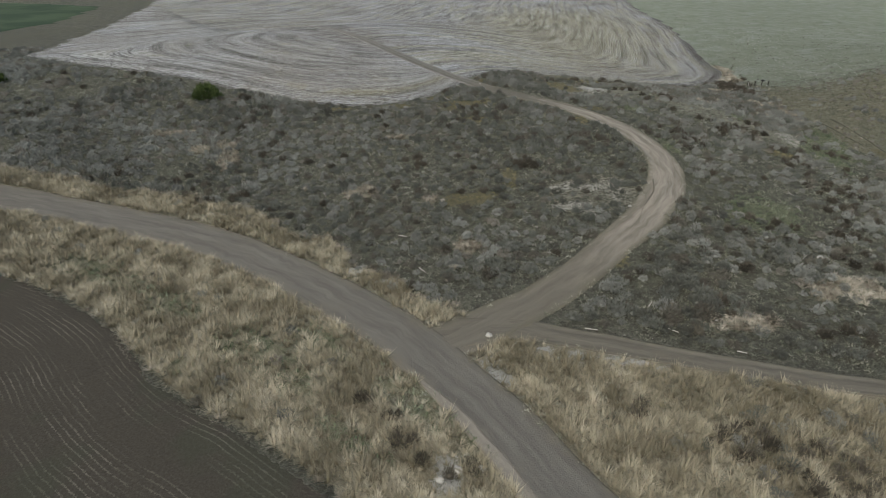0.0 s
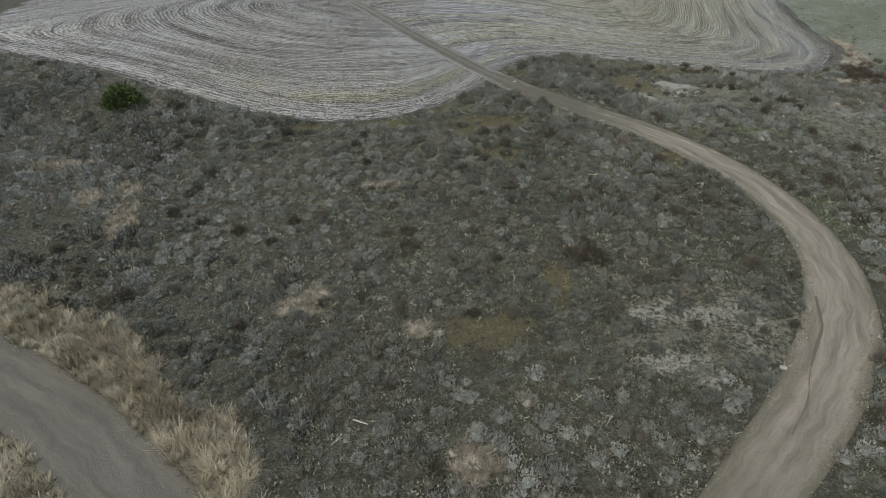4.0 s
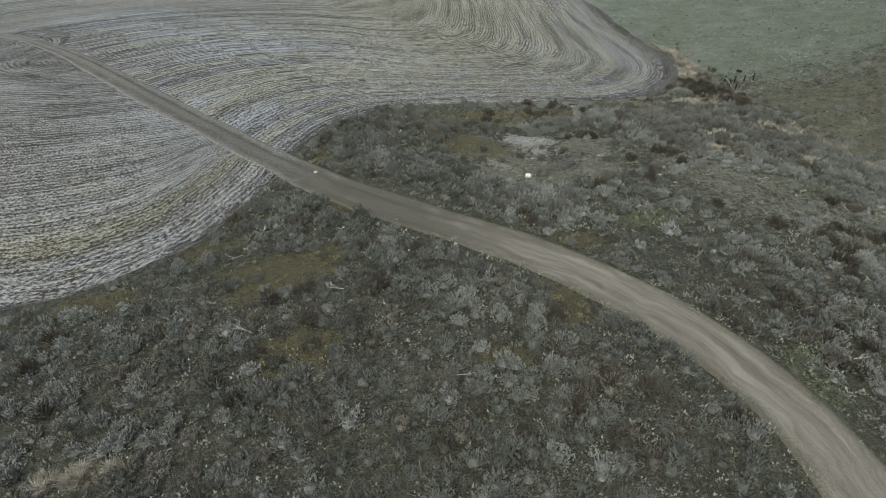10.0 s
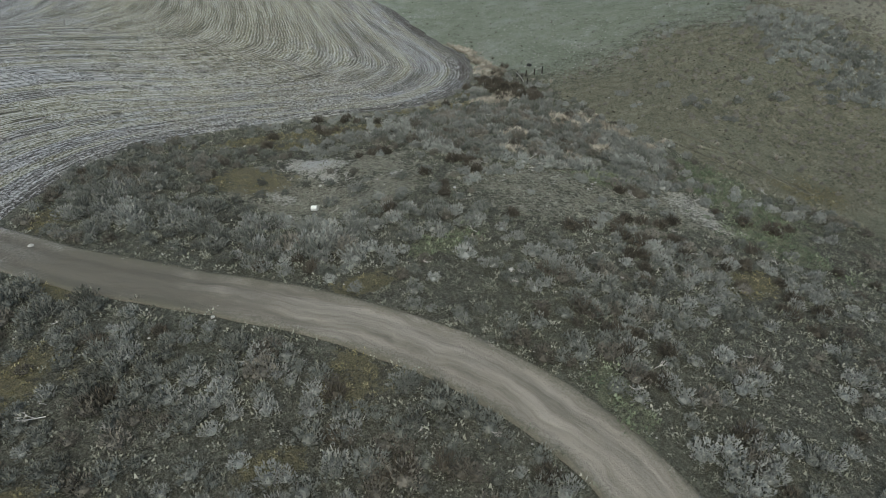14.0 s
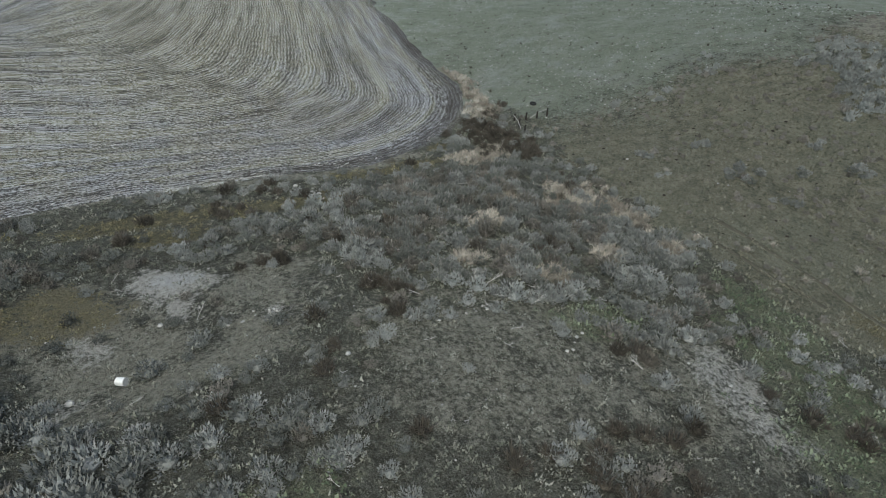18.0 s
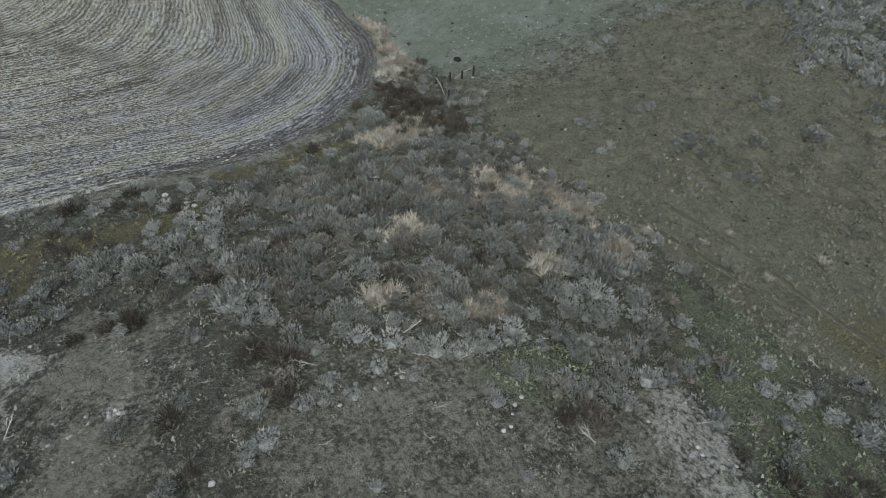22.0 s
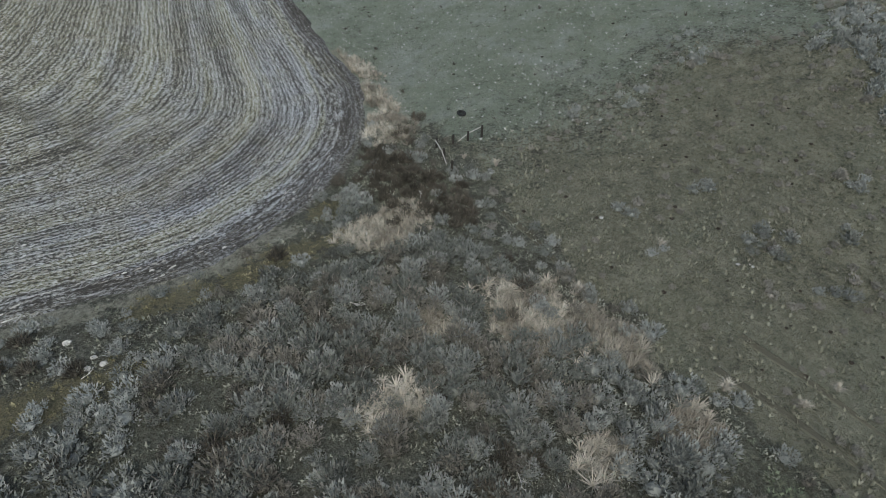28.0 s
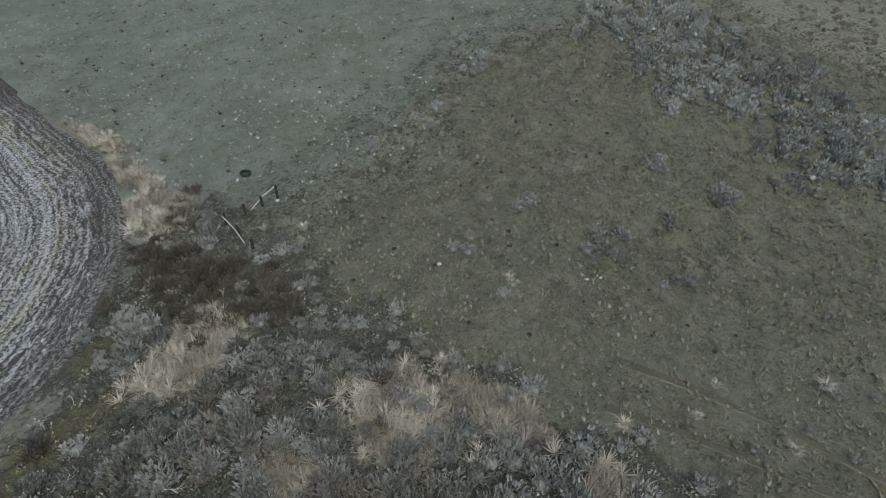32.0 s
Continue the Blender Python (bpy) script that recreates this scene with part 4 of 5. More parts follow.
# the nearest bushes stand as things of their own
picked = np.flatnonzero((np.hypot((x - 43) / 9.0, (y - 90) / 9.5) < 1.0))[:240]
rest = np.setdiff1d(np.arange(len(x)), picked)
for lo, hi in ((-200, -22), (-22, 6), (6, 20), (20, 36), (36, 66), (66, 200)):
    i = rest[(x[rest] >= lo) & (x[rest] < hi)]
    old = faded[i] | (rng.random(len(i)) < (0.12 + 0.3 * (wave(x[i], y[i], 4.5, 46) > 0.65)) * (x[i] < 66) * (1 - 0.75 * np.maximum(stand(x[i], y[i], RIDGE), stand(x[i], y[i], TRACKSIDE))))
    for j, material, label in ((i[~old], MAT_SAGE, "grey-green sagebrush covering the dry slope"), (i[old], MAT_SAGE_OLD, "brown-grey faded sagebrush on the dry slope")):
        if len(j):
            scatter("sagebrush_cover", SAGE_FAR if hi < 0 or lo > 60 else SAGE_MID, x[j], y[j], size[j], tint[j], material, label, "shrubs", rng.uniform(0.85, 1.2, len(j)))

k = Mat("grey_bark", 0.9)
MAT_BARK = k.done(k.ramp(k.noise(12, 4), (0.3, (0.16, 0.145, 0.125)), (0.7, (0.36, 0.34, 0.31))))


def stick(bm, a, b, r0, r1, sides=5):
    """A tapered stick from a to b."""
    a, b = Vector(a), Vector(b)
    q = (b - a).to_track_quat("Z", "Y").to_matrix()
    rings = []
    for p, r in ((a, r0), (b, r1)):
        rings.append([bm.verts.new(p + q @ Vector((r * math.cos(t * 2 * math.pi / sides), r * math.sin(t * 2 * math.pi / sides), 0))) for t in range(sides)])
    for i in range(sides):
        bm.faces.new((rings[0][i], rings[0][(i + 1) % sides], rings[1][(i + 1) % sides], rings[1][i]))
    bm.faces.new(rings[0][::-1])
    bm.faces.new(rings[1])


def part(name, bm, material, parent=None, label=""):
    """Link a bmesh as one mesh object under a thing or a part."""
    me = bpy.data.meshes.new(name)
    bm.to_mesh(me)
    bm.free()
    me.materials.append(material)
    ob = new(name, me)
    if parent is not None:
        ob.parent = parent
    if label:
        ob["label"] = label
    return ob


def sage_thing(i):
    root = new("sagebrush")
    r = random.Random(i)
    for j in range(4):
        bm = bmesh.new()
        a = j * 1.6 + r.random()
        stick(bm, (0, 0, -0.05), (0.3 * math.cos(a), 0.3 * math.sin(a), 0.25 + 0.15 * r.random()), 0.022, 0.008, 4)
        part("stem", bm, MAT_BARK, root, "twisted grey woody stem")
    v, f, n = SAGE[i]
    me = raw_mesh("foliage", v, f, {"tint": np.full(len(v), 0.36 + 0.06 * i)}, MAT_SAGE_OLD if i in (2, 5) else MAT_SAGE, False, n)
    new("foliage", me).parent = root
    return tagged(root, "rounded brown-grey sagebrush with faded leafy sprigs" if i in (2, 5) else "rounded grey-green sagebrush with upright leafy sprigs", "shrub", "sagebrush on the ridge")


protos = [sage_thing(i) for i in range(len(SAGE))]
for n, i in enumerate(picked):
    m = pose(x[i], y[i], float(lie(x[i], y[i])), 0, 0, random.uniform(0, 360)) @ Matrix.Diagonal((size[i], size[i], size[i] * random.uniform(0.85, 1.2), 1))
    if n < len(protos):
        protos[n].matrix_basis = m
    else:
        c = copy_thing(protos[n % len(protos)], m)
        c.matrix_basis = m

# dark leafless shrubs
DARK = [bush(200 + i, 280, 0.95, 0.035, 0.20, 20) for i in range(4)]
x, y = jitter(-60, 60, 16, 112, 0.8)
z = zones(x, y)
p = (0.05 + 0.35 * (wave(x, y, 6, 61) > 0.72)) * (1 - 0.8 * np.maximum(stand(x, y, RIDGE), stand(x, y, TRACKSIDE)))
thick = stand(x, y, BROWN, 0.8)
p = np.where(z["slope"] + z["litter"] + z["sparse"] > 0.5, 0.0, p * 0.4)
# those along the roadside ditch and in its pit are added to darken it
for b in ((8.9, 55.8, 1.3, 1.0), (-1.9, 56.6, 1.0, 0.8), (33.7, 82.1, 1.3, 1.1), (28.4, 88.7, 1.6, 0.9), (34.0, 84.0, 1.4, 1.0), (-3.0, 24.0, 3.0, 0.55, -52), (1.9, 20.3, 1.5, 0.8), (44.5, 84.5, 1.4, 1.0), (17.5, 22.0, 2.4, 1.2), (20.0, 19.6, 2.4, 1.2), (12.0, 24.5, 1.2, 0.8)):
    p = np.maximum(p, 0.95 * blob(x, y, *b))
p = np.maximum(p, thick)
ok = open_land(x, y, z, 0.6) & (rng.random(len(x)) < p)
scatter("leafless_shrubs", DARK, x[ok], y[ok], rng.uniform(0.8, 1.5, ok.sum()), np.clip(rng.normal(0.45, 0.15, ok.sum()), 0, 1), MAT_SHRUB, "dark brown leafless shrubs among sagebrush", "shrubs")

# tall dry grass on the road banks and in patches
TALL = [tuft(300 + i, 44, 0.62, 0.8, 0.028, False) for i in range(6)]
SOFT = [tuft(320 + i, 44, 0.46, 1.0, 0.030, False) for i in range(6)]
x, y = jitter(-60, 62, 6, 132, 0.36)
z = zones(x, y)
p = np.maximum(z["litter"] * (1.2 + 1.0 * (wave(x, y, 1.6, 71) - 0.5)), 0.95 * z["dry"]) * (1 - 0.75 * z["weeds"]) * (1 - 0.2 * z["south"]) * (1 - 0.9 * z["rime"])
ok = (z["way"] > -0.3 + 0.6 * wave(x, y, 1.3, 73)) & (z["field"] < -0.15) & (z["plow"] < -0.2) & (rng.random(len(x)) < p) & (x > -58)
x, y = x[ok], y[ok]
t = np.clip(rng.normal(0.5, 0.15, len(x)) + 0.8 * (wave(x, y, 1.4, 72) - 0.5) - 0.12 * z["south"][ok], 0, 1)
bank = (z["litter"][ok] > 0.5) & (y < 60)
t = np.where(bank, t, np.clip(t - 0.06, 0, 1))
for i, protos_used, material, label in ((bank, TALL, MAT_BANK, "tall golden dry grass on the road bank"), (~bank, SOFT, MAT_DRY, "pale straw-coloured dry grass in soft clumps")):
    scatter("dry_grass", protos_used, x[i], y[i], rng.uniform(0.7, 1.4, i.sum()), t[i], material, label, "grass")

# low plants between the bushes, by the kind of ground
SHORT = [bush(400 + i, 18, 0.7, 0.15, 0.20, 5, 0) for i in range(6)]
FINE = [tuft(420 + i, 10, 0.19, 0.9, 0.055, False) for i in range(4)]
x, y = jitter(54, 96, 66, 112, 0.34)
z = zones(x, y)
ok = (z["slope"] > 0.4) & (rng.random(len(x)) < 0.15 + 0.9 * wave(x, y, 1.1, 85))
t = np.clip(rng.normal(0.5, 0.2, ok.sum()) + 0.5 * (wave(x[ok], y[ok], 3, 83) - 0.5), 0, 1)
scatter("slope_grass", FINE, x[ok], y[ok], rng.uniform(0.3, 1.3, ok.sum()), t, MAT_BROWN, "thin grazed grass on the brown slope", "grass")
FLECK = [tuft(440 + j, 12, 0.2, 1.0, 0.05, False) for j in range(4)]
x, y = jitter(52, 130, 96, 190, 0.95)
z = zones(x, y)
ok = (z["pasture"] > 0.4) & (z["field"] < -0.5) & (rng.random(len(x)) < 0.25 + 0.9 * (wave(x, y, 7, 84) - 0.4))
scatter("pale_tufts", FLECK, x[ok], y[ok], rng.uniform(0.3, 1.2, ok.sum()), np.full(ok.sum(), 0.9), MAT_STRAW, "pale bleached grass tufts in the pasture", "grass")
x, y = jitter(56, 140, 96, 230, 3.0)
z = zones(x, y)
ok = (z["pasture"] > 0.4) & (z["field"] < -0.5) & (rng.random(len(x)) < 0.4)
scatter("dark_tufts", FLECK, x[ok], y[ok], rng.uniform(1.0, 2.2, ok.sum()), np.full(ok.sum(), 0.2), MAT_SHRUB, "dark tussocks in the pasture", "grass")
x, y = jitter(56, 110, 100, 150, 0.7)
z = zones(x, y)
ok = (z["pasture"] > 0.5) & (z["field"] < -0.5) & (rng.random(len(x)) < 0.6)
scatter("pasture_grass", FINE, x[ok], y[ok], rng.uniform(0.5, 1.2, ok.sum()), np.clip(rng.normal(0.45, 0.25, ok.sum()), 0, 1), MAT_TURF, "short grey-green pasture grass", "grass")
x, y = jitter(-75, 92, 16, 118, 0.52)
z = zones(x, y)
ok = open_land(x, y, z, -0.35) & (rng.random(len(x)) < np.where(z["pasture"] > 0.5, 0.12, np.where(z["slope"] > 0.5, 0.9 * wave(x, y, 0.9, 86) ** 2, 0.85)) * (1 - 0.85 * z["bare"]))
x, y, z = x[ok], y[ok], {n: a[ok] for n, a in z.items()}
t = np.clip(rng.normal(0.45, 0.18, len(x)) + 0.4 * (wave(x, y, 4, 82) - 0.5) + 0.22 * blob(x, y, -12, 59, 16, 10), 0, 1)
u = rng.random(len(x))
kind = np.where(z["ochre"] > u, 2, np.where(z["weeds"] > u, 3, np.where(z["slope"] > 0.5, 1, np.where(z["sparse"] > 0.35, 4, 0))))
for n, (name, material, protos_used, label) in enumerate((("low_shrubs", MAT_SHORT, SHORT, "low grey-olive dwarf shrubs between sagebrush"), ("short_grass", MAT_BROWN, FINE, "short brown grass on the open slope"), ("ochre_grass", MAT_OCHRE, SHORT, "ochre dry grass in patches"), ("green_weeds", MAT_WEED, SHORT, "green weeds in damp patches"), ("low_tufts", MAT_SHORT, SHORT, "low olive-brown tufts on thin soil"))):
    i = np.flatnonzero(kind == n)
    scatter(name, protos_used, x[i], y[i], rng.uniform(0.6, 1.5, len(i)) * (1.0 if n == 1 else 0.36 + 0.1 * (n == 0) + 0.25 * (n == 3)), t[i], material, label, "grass")

# straw and stubble standing in rows at the field's edge
def straw(seed):
    r = np.random.default_rng(seed)
    v, f = [], []
    for i in range(4):
        a, b = r.uniform(-0.5, 0.5), r.uniform(-0.06, 0.06)
        l, hgt, tip = r.uniform(0.10, 0.30), r.uniform(0.03, 0.08), r.uniform(-0.05, 0.05)
        k = len(v)
        v += [(a - l / 2, b, 0), (a + l / 2, b, 0), (a + l / 2, b + tip, hgt), (a - l / 2, b + tip, hgt * 0.8)]
        f += [(k, k + 1, k + 2), (k, k + 2, k + 3)]
    return np.array(v, float), np.array(f)


def stubble_clumps(edge, depth, gap, spacing, seed):
    """Places and headings of straw clumps along rows parallel to an edge."""
    r = np.random.default_rng(seed)
    t = np.gradient(edge, axis=0)
    t /= np.linalg.norm(t, axis=1)[:, None]
    side = np.column_stack([-t[:, 1], t[:, 0]])
    xs, ys, hs = [], [], []
    for d in np.arange(0.5, depth, spacing):
        s = np.cumsum(r.uniform(0.4, 1.6, int(len(edge) / gap))) * gap
        s = s[s < len(edge) - 1]
        i = s.astype(int)
        p = edge[i] + (edge[i + 1] - edge[i]) * (s - i)[:, None] + side[i] * (d + r.normal(0, 0.05, len(s)))[:, None]
        ok = np.abs(near(p[:, 0], p[:, 1], edge)[0] - d) < 0.15
        xs.append(p[ok, 0]), ys.append(p[ok, 1]), hs.append(np.arctan2(t[i[ok], 1], t[i[ok], 0]))
    return np.concatenate(xs), np.concatenate(ys), np.concatenate(hs)


STRAW = [straw(500 + i) for i in range(6)]
for edge, depth, seed in ((EDGE_WEST[58:], 17.0, 1), (EDGE_EAST[4:70], 24.0, 2)):
    x, y, head = stubble_clumps(edge, depth, 0.55, 0.40, seed)
    ok = (inside(x, y, FIELD_RING)) & (near(x, y, TRAIL)[0] > 1.5) & (rng.random(len(x)) < (0.25 + 0.7 * (wave(x, y, 3.0, 91) - 0.2)) * soft(depth - near(x, y, edge)[0], 0, depth * 0.8))
    x, y, head = x[ok], y[ok], head[ok]
    keep_rng = rng.integers(0, 6, len(x))
    vs, fs, ts, base = [], [], [], 0
    for p, (v, f) in enumerate(STRAW):
        i = np.flatnonzero(keep_rng == p)
        c, s = np.cos(head[i])[:, None], np.sin(head[i])[:, None]
        vs.append(np.stack([v[None, :, 0] * c - v[None, :, 1] * s + x[i, None], v[None, :, 0] * s + v[None, :, 1] * c + y[i, None], v[None, :, 2] + (land(x[i], y[i]) + 0.04)[:, None]], -1).reshape(-1, 3))
        fs.append((f[None] + (np.arange(len(i)) * len(v))[:, None, None]).reshape(-1, 3) + base)
        ts.append(np.repeat(np.clip(rng.normal(0.42, 0.22, len(i)), 0, 1), len(v)))
        base += len(i) * len(v)
    tagged(new("stubble", raw_mesh("stubble", np.vstack(vs), np.vstack(fs), {"tint": np.concatenate(ts)}, MAT_STRAW)), "cut pale straw stubble in drill rows", "stubble", kind="stuff")

# ---- things ----
def solid(name, colour, rough=0.8, vary=0.25, scale=6.0):
    k = Mat(name, rough, 0.3)
    n = k.noise(scale, 4)
    k.bump(k.noise(scale * 4, 3), 0.01, 0.6)
    return k.done(k.ramp(n, (0.1, tuple(v * (1 - vary) for v in colour)), (0.9, tuple(min(1.0, v * (1 + vary)) for v in colour))))


MAT_PLASTIC = solid("white_plastic", (0.78, 0.78, 0.75), 0.45, 0.06, 3.0)
MAT_LID = solid("grey_plastic", (0.55, 0.55, 0.53), 0.5, 0.1, 3.0)
MAT_POST = solid("weathered_post", (0.040, 0.034, 0.029), 0.9, 0.3, 9.0)
MAT_RAIL = solid("bleached_board", (0.38, 0.37, 0.345), 0.85, 0.2, 7.0)
MAT_RUBBER = solid("black_rubber", (0.028, 0.028, 0.027), 0.8, 0.3, 8.0)
MAT_STONE = solid("pale_stone", (0.40, 0.39, 0.365), 0.9, 0.3, 5.0)
MAT_DUNG = solid("dry_dung", (0.035, 0.027, 0.020), 0.95, 0.3, 9.0)
MAT_DEAD = solid("bleached_wood", (0.50, 0.48, 0.45), 0.85, 0.25, 9.0)


def at(px, py, lift=0.0, turn=0.0, size=1.0):
    return pose(px, py, float(lie(px, py)) + lift, 0, 0, turn) @ Matrix.Diagonal((size, size, size, 1))


def lathe(bm, profile, sides=24):
    """A closed body turned about z from (radius, height) steps."""
    rings = [[bm.verts.new((r * math.cos(2 * math.pi * i / sides), r * math.sin(2 * math.pi * i / sides), h)) for i in range(sides)] for r, h in profile]
    for a, b in zip(rings, rings[1:]):
        for i in range(sides):
            bm.faces.new((a[i], a[(i + 1) % sides], b[(i + 1) % sides], b[i]))
    bm.faces.new(rings[0][::-1])
    bm.faces.new(rings[-1])


# white plastic drum lying on the bare ground
drum = new("plastic_drum")
bm = bmesh.new()
lathe(bm, [(0.18, -0.27), (0.225, -0.26), (0.24, -0.235), (0.24, -0.12), (0.25, -0.10), (0.25, -0.08), (0.24, -0.06), (0.24, 0.06), (0.25, 0.08), (0.25, 0.10), (0.24, 0.12), (0.24, 0.235), (0.225, 0.26), (0.21, 0.265)])
part("body", bm, MAT_PLASTIC, drum)
bm = bmesh.new()
lathe(bm, [(0.20, 0.262), (0.235, 0.264), (0.24, 0.275), (0.235, 0.298), (0.215, 0.302), (0.205, 0.290), (0.06, 0.288)])
lid = part("lid", bm, MAT_LID, drum, "off-white clamped lid")
bm = bmesh.new()
lathe(bm, [(0.035, 0.286), (0.035, 0.306), (0.028, 0.312)], 12)
part("bung", bm, MAT_LID, lid)
drum.matrix_basis = pose(21.05, 82.8, float(lie(21.05, 82.8)) + 0.18, 0, 84, -40) @ Matrix.Scale(0.76, 4)
tagged(drum, "white ribbed plastic drum lying on bare soil", "drum")


# braces of the old gate: dark posts with bleached rails
def post_brace(feet, heights):
    root = new("fence_brace")
    ox, oy = feet[0]
    oz = float(lie(ox, oy))
    tops = []
    for n, ((px, py), hgt) in enumerate(zip(feet, heights)):
        bm = bmesh.new()
        zz = float(lie(px, py)) - oz
        prev = (px - ox, py - oy, zz - 0.3)
        stick(bm, prev, (px - ox + 0.02 * n, py - oy - 0.02, zz + hgt), 0.095, 0.08, 8)
        part("post", bm, MAT_POST, root)
        tops.append(Vector((px - ox, py - oy, zz + hgt)))
    for n, (a, b) in enumerate(zip(tops, tops[1:])):
        bm = bmesh.new()
        d = 0.15 if n == 0 else 0.25
        e = 0.2 if n == 0 else 0.65
        d2 = (b - a).normalized().cross(Vector((0, 0, 1))) * 0.1
        far = b if n == 0 else a.lerp(b, 0.55)
        stick(bm, a - Vector((0, 0, d)) + d2, far - Vector((0, 0, e)) + d2, 0.042, 0.038, 6)
        part("rail", bm, MAT_RAIL, root)
    root.location = (ox, oy, oz)
    return tagged(root, "short fence brace of dark posts with bleached rails", "fence", "old gate braces")


post_brace([(57.04, 106.65), (56.63, 105.21), (55.99, 103.38)], (0.75, 0.75, 0.95))
post_brace([(60.43, 105.79), (59.35, 106.04), (58.24, 106.34)], (0.95, 0.72, 0.75))

# old tyre
tyre = new("tyre")
bm = bmesh.new()
prof = [(0.20, -0.07), (0.22, -0.10), (0.29, -0.11), (0.335, -0.085), (0.35, -0.04), (0.35, 0.04), (0.335, 0.085), (0.29, 0.11), (0.22, 0.10), (0.20, 0.07)]
rings = [[bm.verts.new((r * math.cos(2 * math.pi * i / 28), r * math.sin(2 * math.pi * i / 28), hh)) for r, hh in prof] for i in range(28)]
for i in range(28):
    for j in range(len(prof)):
        bm.faces.new((rings[i][j], rings[(i + 1) % 28][j], rings[(i + 1) % 28][(j + 1) % len(prof)], rings[i][(j + 1) % len(prof)]))
part("casing", bm, MAT_RUBBER, tyre)
for i in range(28):
    bm = bmesh.new()
    a = 2 * math.pi * i / 28
    stick(bm, (0.352 * math.cos(a), 0.352 * math.sin(a), -0.06), (0.352 * math.cos(a + 0.1), 0.352 * math.sin(a + 0.1), 0.06), 0.014, 0.014, 4)
    part("tread_block", bm, MAT_RUBBER, tyre)
tyre.matrix_basis = pose(61.3, 109.4, float(lie(61.3, 109.4)) + 0.13, 7, 4, 0)
tagged(tyre, "worn black tyre lying in the green pasture", "tyre")


# round juniper beside the stubble field
def juniper(px, py, wide, tall):
    root = new("juniper")
    bm = bmesh.new()
    stick(bm, (0, 0, -0.3), (0.05, 0.02, tall * 0.5), 0.14, 0.07, 8)
    for i in range(7):
        a = i * 0.9
        stick(bm, (0.03, 0, tall * 0.2), (wide * 0.3 * math.cos(a), wide * 0.3 * math.sin(a), tall * 0.55), 0.05, 0.02, 5)
    part("trunk", bm, MAT_BARK, root)
    r = np.random.default_rng(77)
    v, f = [], []
    for i in range(2600):
        a, e = r.uniform(0, 2 * math.pi), math.asin(r.uniform(-0.1, 1))
        rad = r.uniform(0.62, 1.0) * (0.88 + 0.14 * math.sin(3 * a + 1) * math.cos(2 * e) + 0.1 * math.sin(7 * a + 5 * e))
        c = np.array([0.5 * wide * rad * math.cos(a) * math.cos(e), 0.5 * wide * rad * math.sin(a) * math.cos(e), tall * (0.2 + 0.8 * rad * max(0, math.sin(e))) * 0.95])
        d = np.array([c[0] * 0.5, c[1] * 0.5, 0.9]) + r.normal(0, 0.35, 3)
        d /= np.linalg.norm(d)
        s = np.cross(d, r.normal(size=3))
        s *= 0.07 / np.linalg.norm(s)
        l = r.uniform(0.15, 0.32)
        k = len(v)
        v += [c - d * l * 0.4, c + s, c + d * l, c - s]
        f += [(k, k + 1, k + 2), (k, k + 2, k + 3)]
    v = np.array(v)
    me = raw_mesh("crown", v, np.array(f), {"tint": 0.5 + 0.25 * np.sin(v[:, 0] * 3) * np.sin(v[:, 1] * 2.3)}, MAT_JUNIPER)
    new("crown", me).parent = root
    root.matrix_basis = at(px, py)
    return root


tagged(juniper(-32.2, 77.6, 4.0, 2.5), "dense rounded dark green juniper among grey sagebrush", "juniper")
tagged(juniper(-66.0, 85.0, 3.0, 1.8), "dense dark green juniper on the far slope", "juniper")


# stones
def stone_mesh(seed):
    bm = bmesh.new()
    bmesh.ops.create_icosphere(bm, subdivisions=2, radius=0.5)
    r = random.Random(seed)
    o = Vector((r.uniform(0, 50), r.uniform(0, 50), r.uniform(0, 50)))
    for v in bm.verts:
        v.co *= 0.75 + 0.6 * abs(noise.noise(v.co * 2.2 + o)) + 0.25 * noise.noise(v.co * 5 + o)
        v.co.z *= 0.6
    me = bpy.data.meshes.new("stone")
    bm.to_mesh(me)
    bm.free()
    me.materials.append(MAT_STONE)
    return me


STONES = [stone_mesh(i) for i in range(6)]


def stone(px, py, size, label="pale grey angular stone on dry soil"):
    ob = new("stone", random.choice(STONES))
    ob.matrix_basis = at(px, py, 0.1 * size, random.uniform(0, 360), size)
    return tagged(ob, label, "stone", "scattered stones")


stone(3.5, 31.5, 0.55, "large pale boulder at the road fork")
for px, py, s in ((31.4, 40.4, 0.7), (7.4, 60.3, 0.3), (26.4, 68.7, 0.55), (26.9, 69.5, 0.4), (14.8, 82.7, 0.5), (15.4, 82.9, 0.3), (19.2, 82.3, 0.4), (29.8, 79.4, 0.26), (1.1, 20.4, 0.7), (0.2, 19.9, 0.6), (2.3, 20.5, 0.6), (1.6, 21.4, 0.35), (33.0, 100.1, 0.4), (33.8, 98.5, 0.3), (34.1, 97.8, 0.35), (33.5, 97.9, 0.3), (34.4, 98.3, 0.25),
                  (17.6, 47.7, 0.4), (-3.4, 38.0, 0.5), (5.7, 84.6, 0.4), (22.8, 86.2, 0.3), (30.5, 35.0, 0.35), (60.2, 94.0, 0.3)):
    stone(px, py, s)
spots = ((26.9, 84.2, 1.5, 0.4, 14), (24.0, 89.0, 1.6, 1.4, 10), (37.2, 63.4, 1.4, 0.6, 14), (63.2, 86.5, 0.9, 0.5, 5), (12.5, 73.2, 3.0, 0.6, 8), (36.8, 81.0, 2.5, 1.5, 10), (39.5, 76.5, 2.0, 1.5, 8), (45.6, 72.0, 1.0, 1.6, 10))
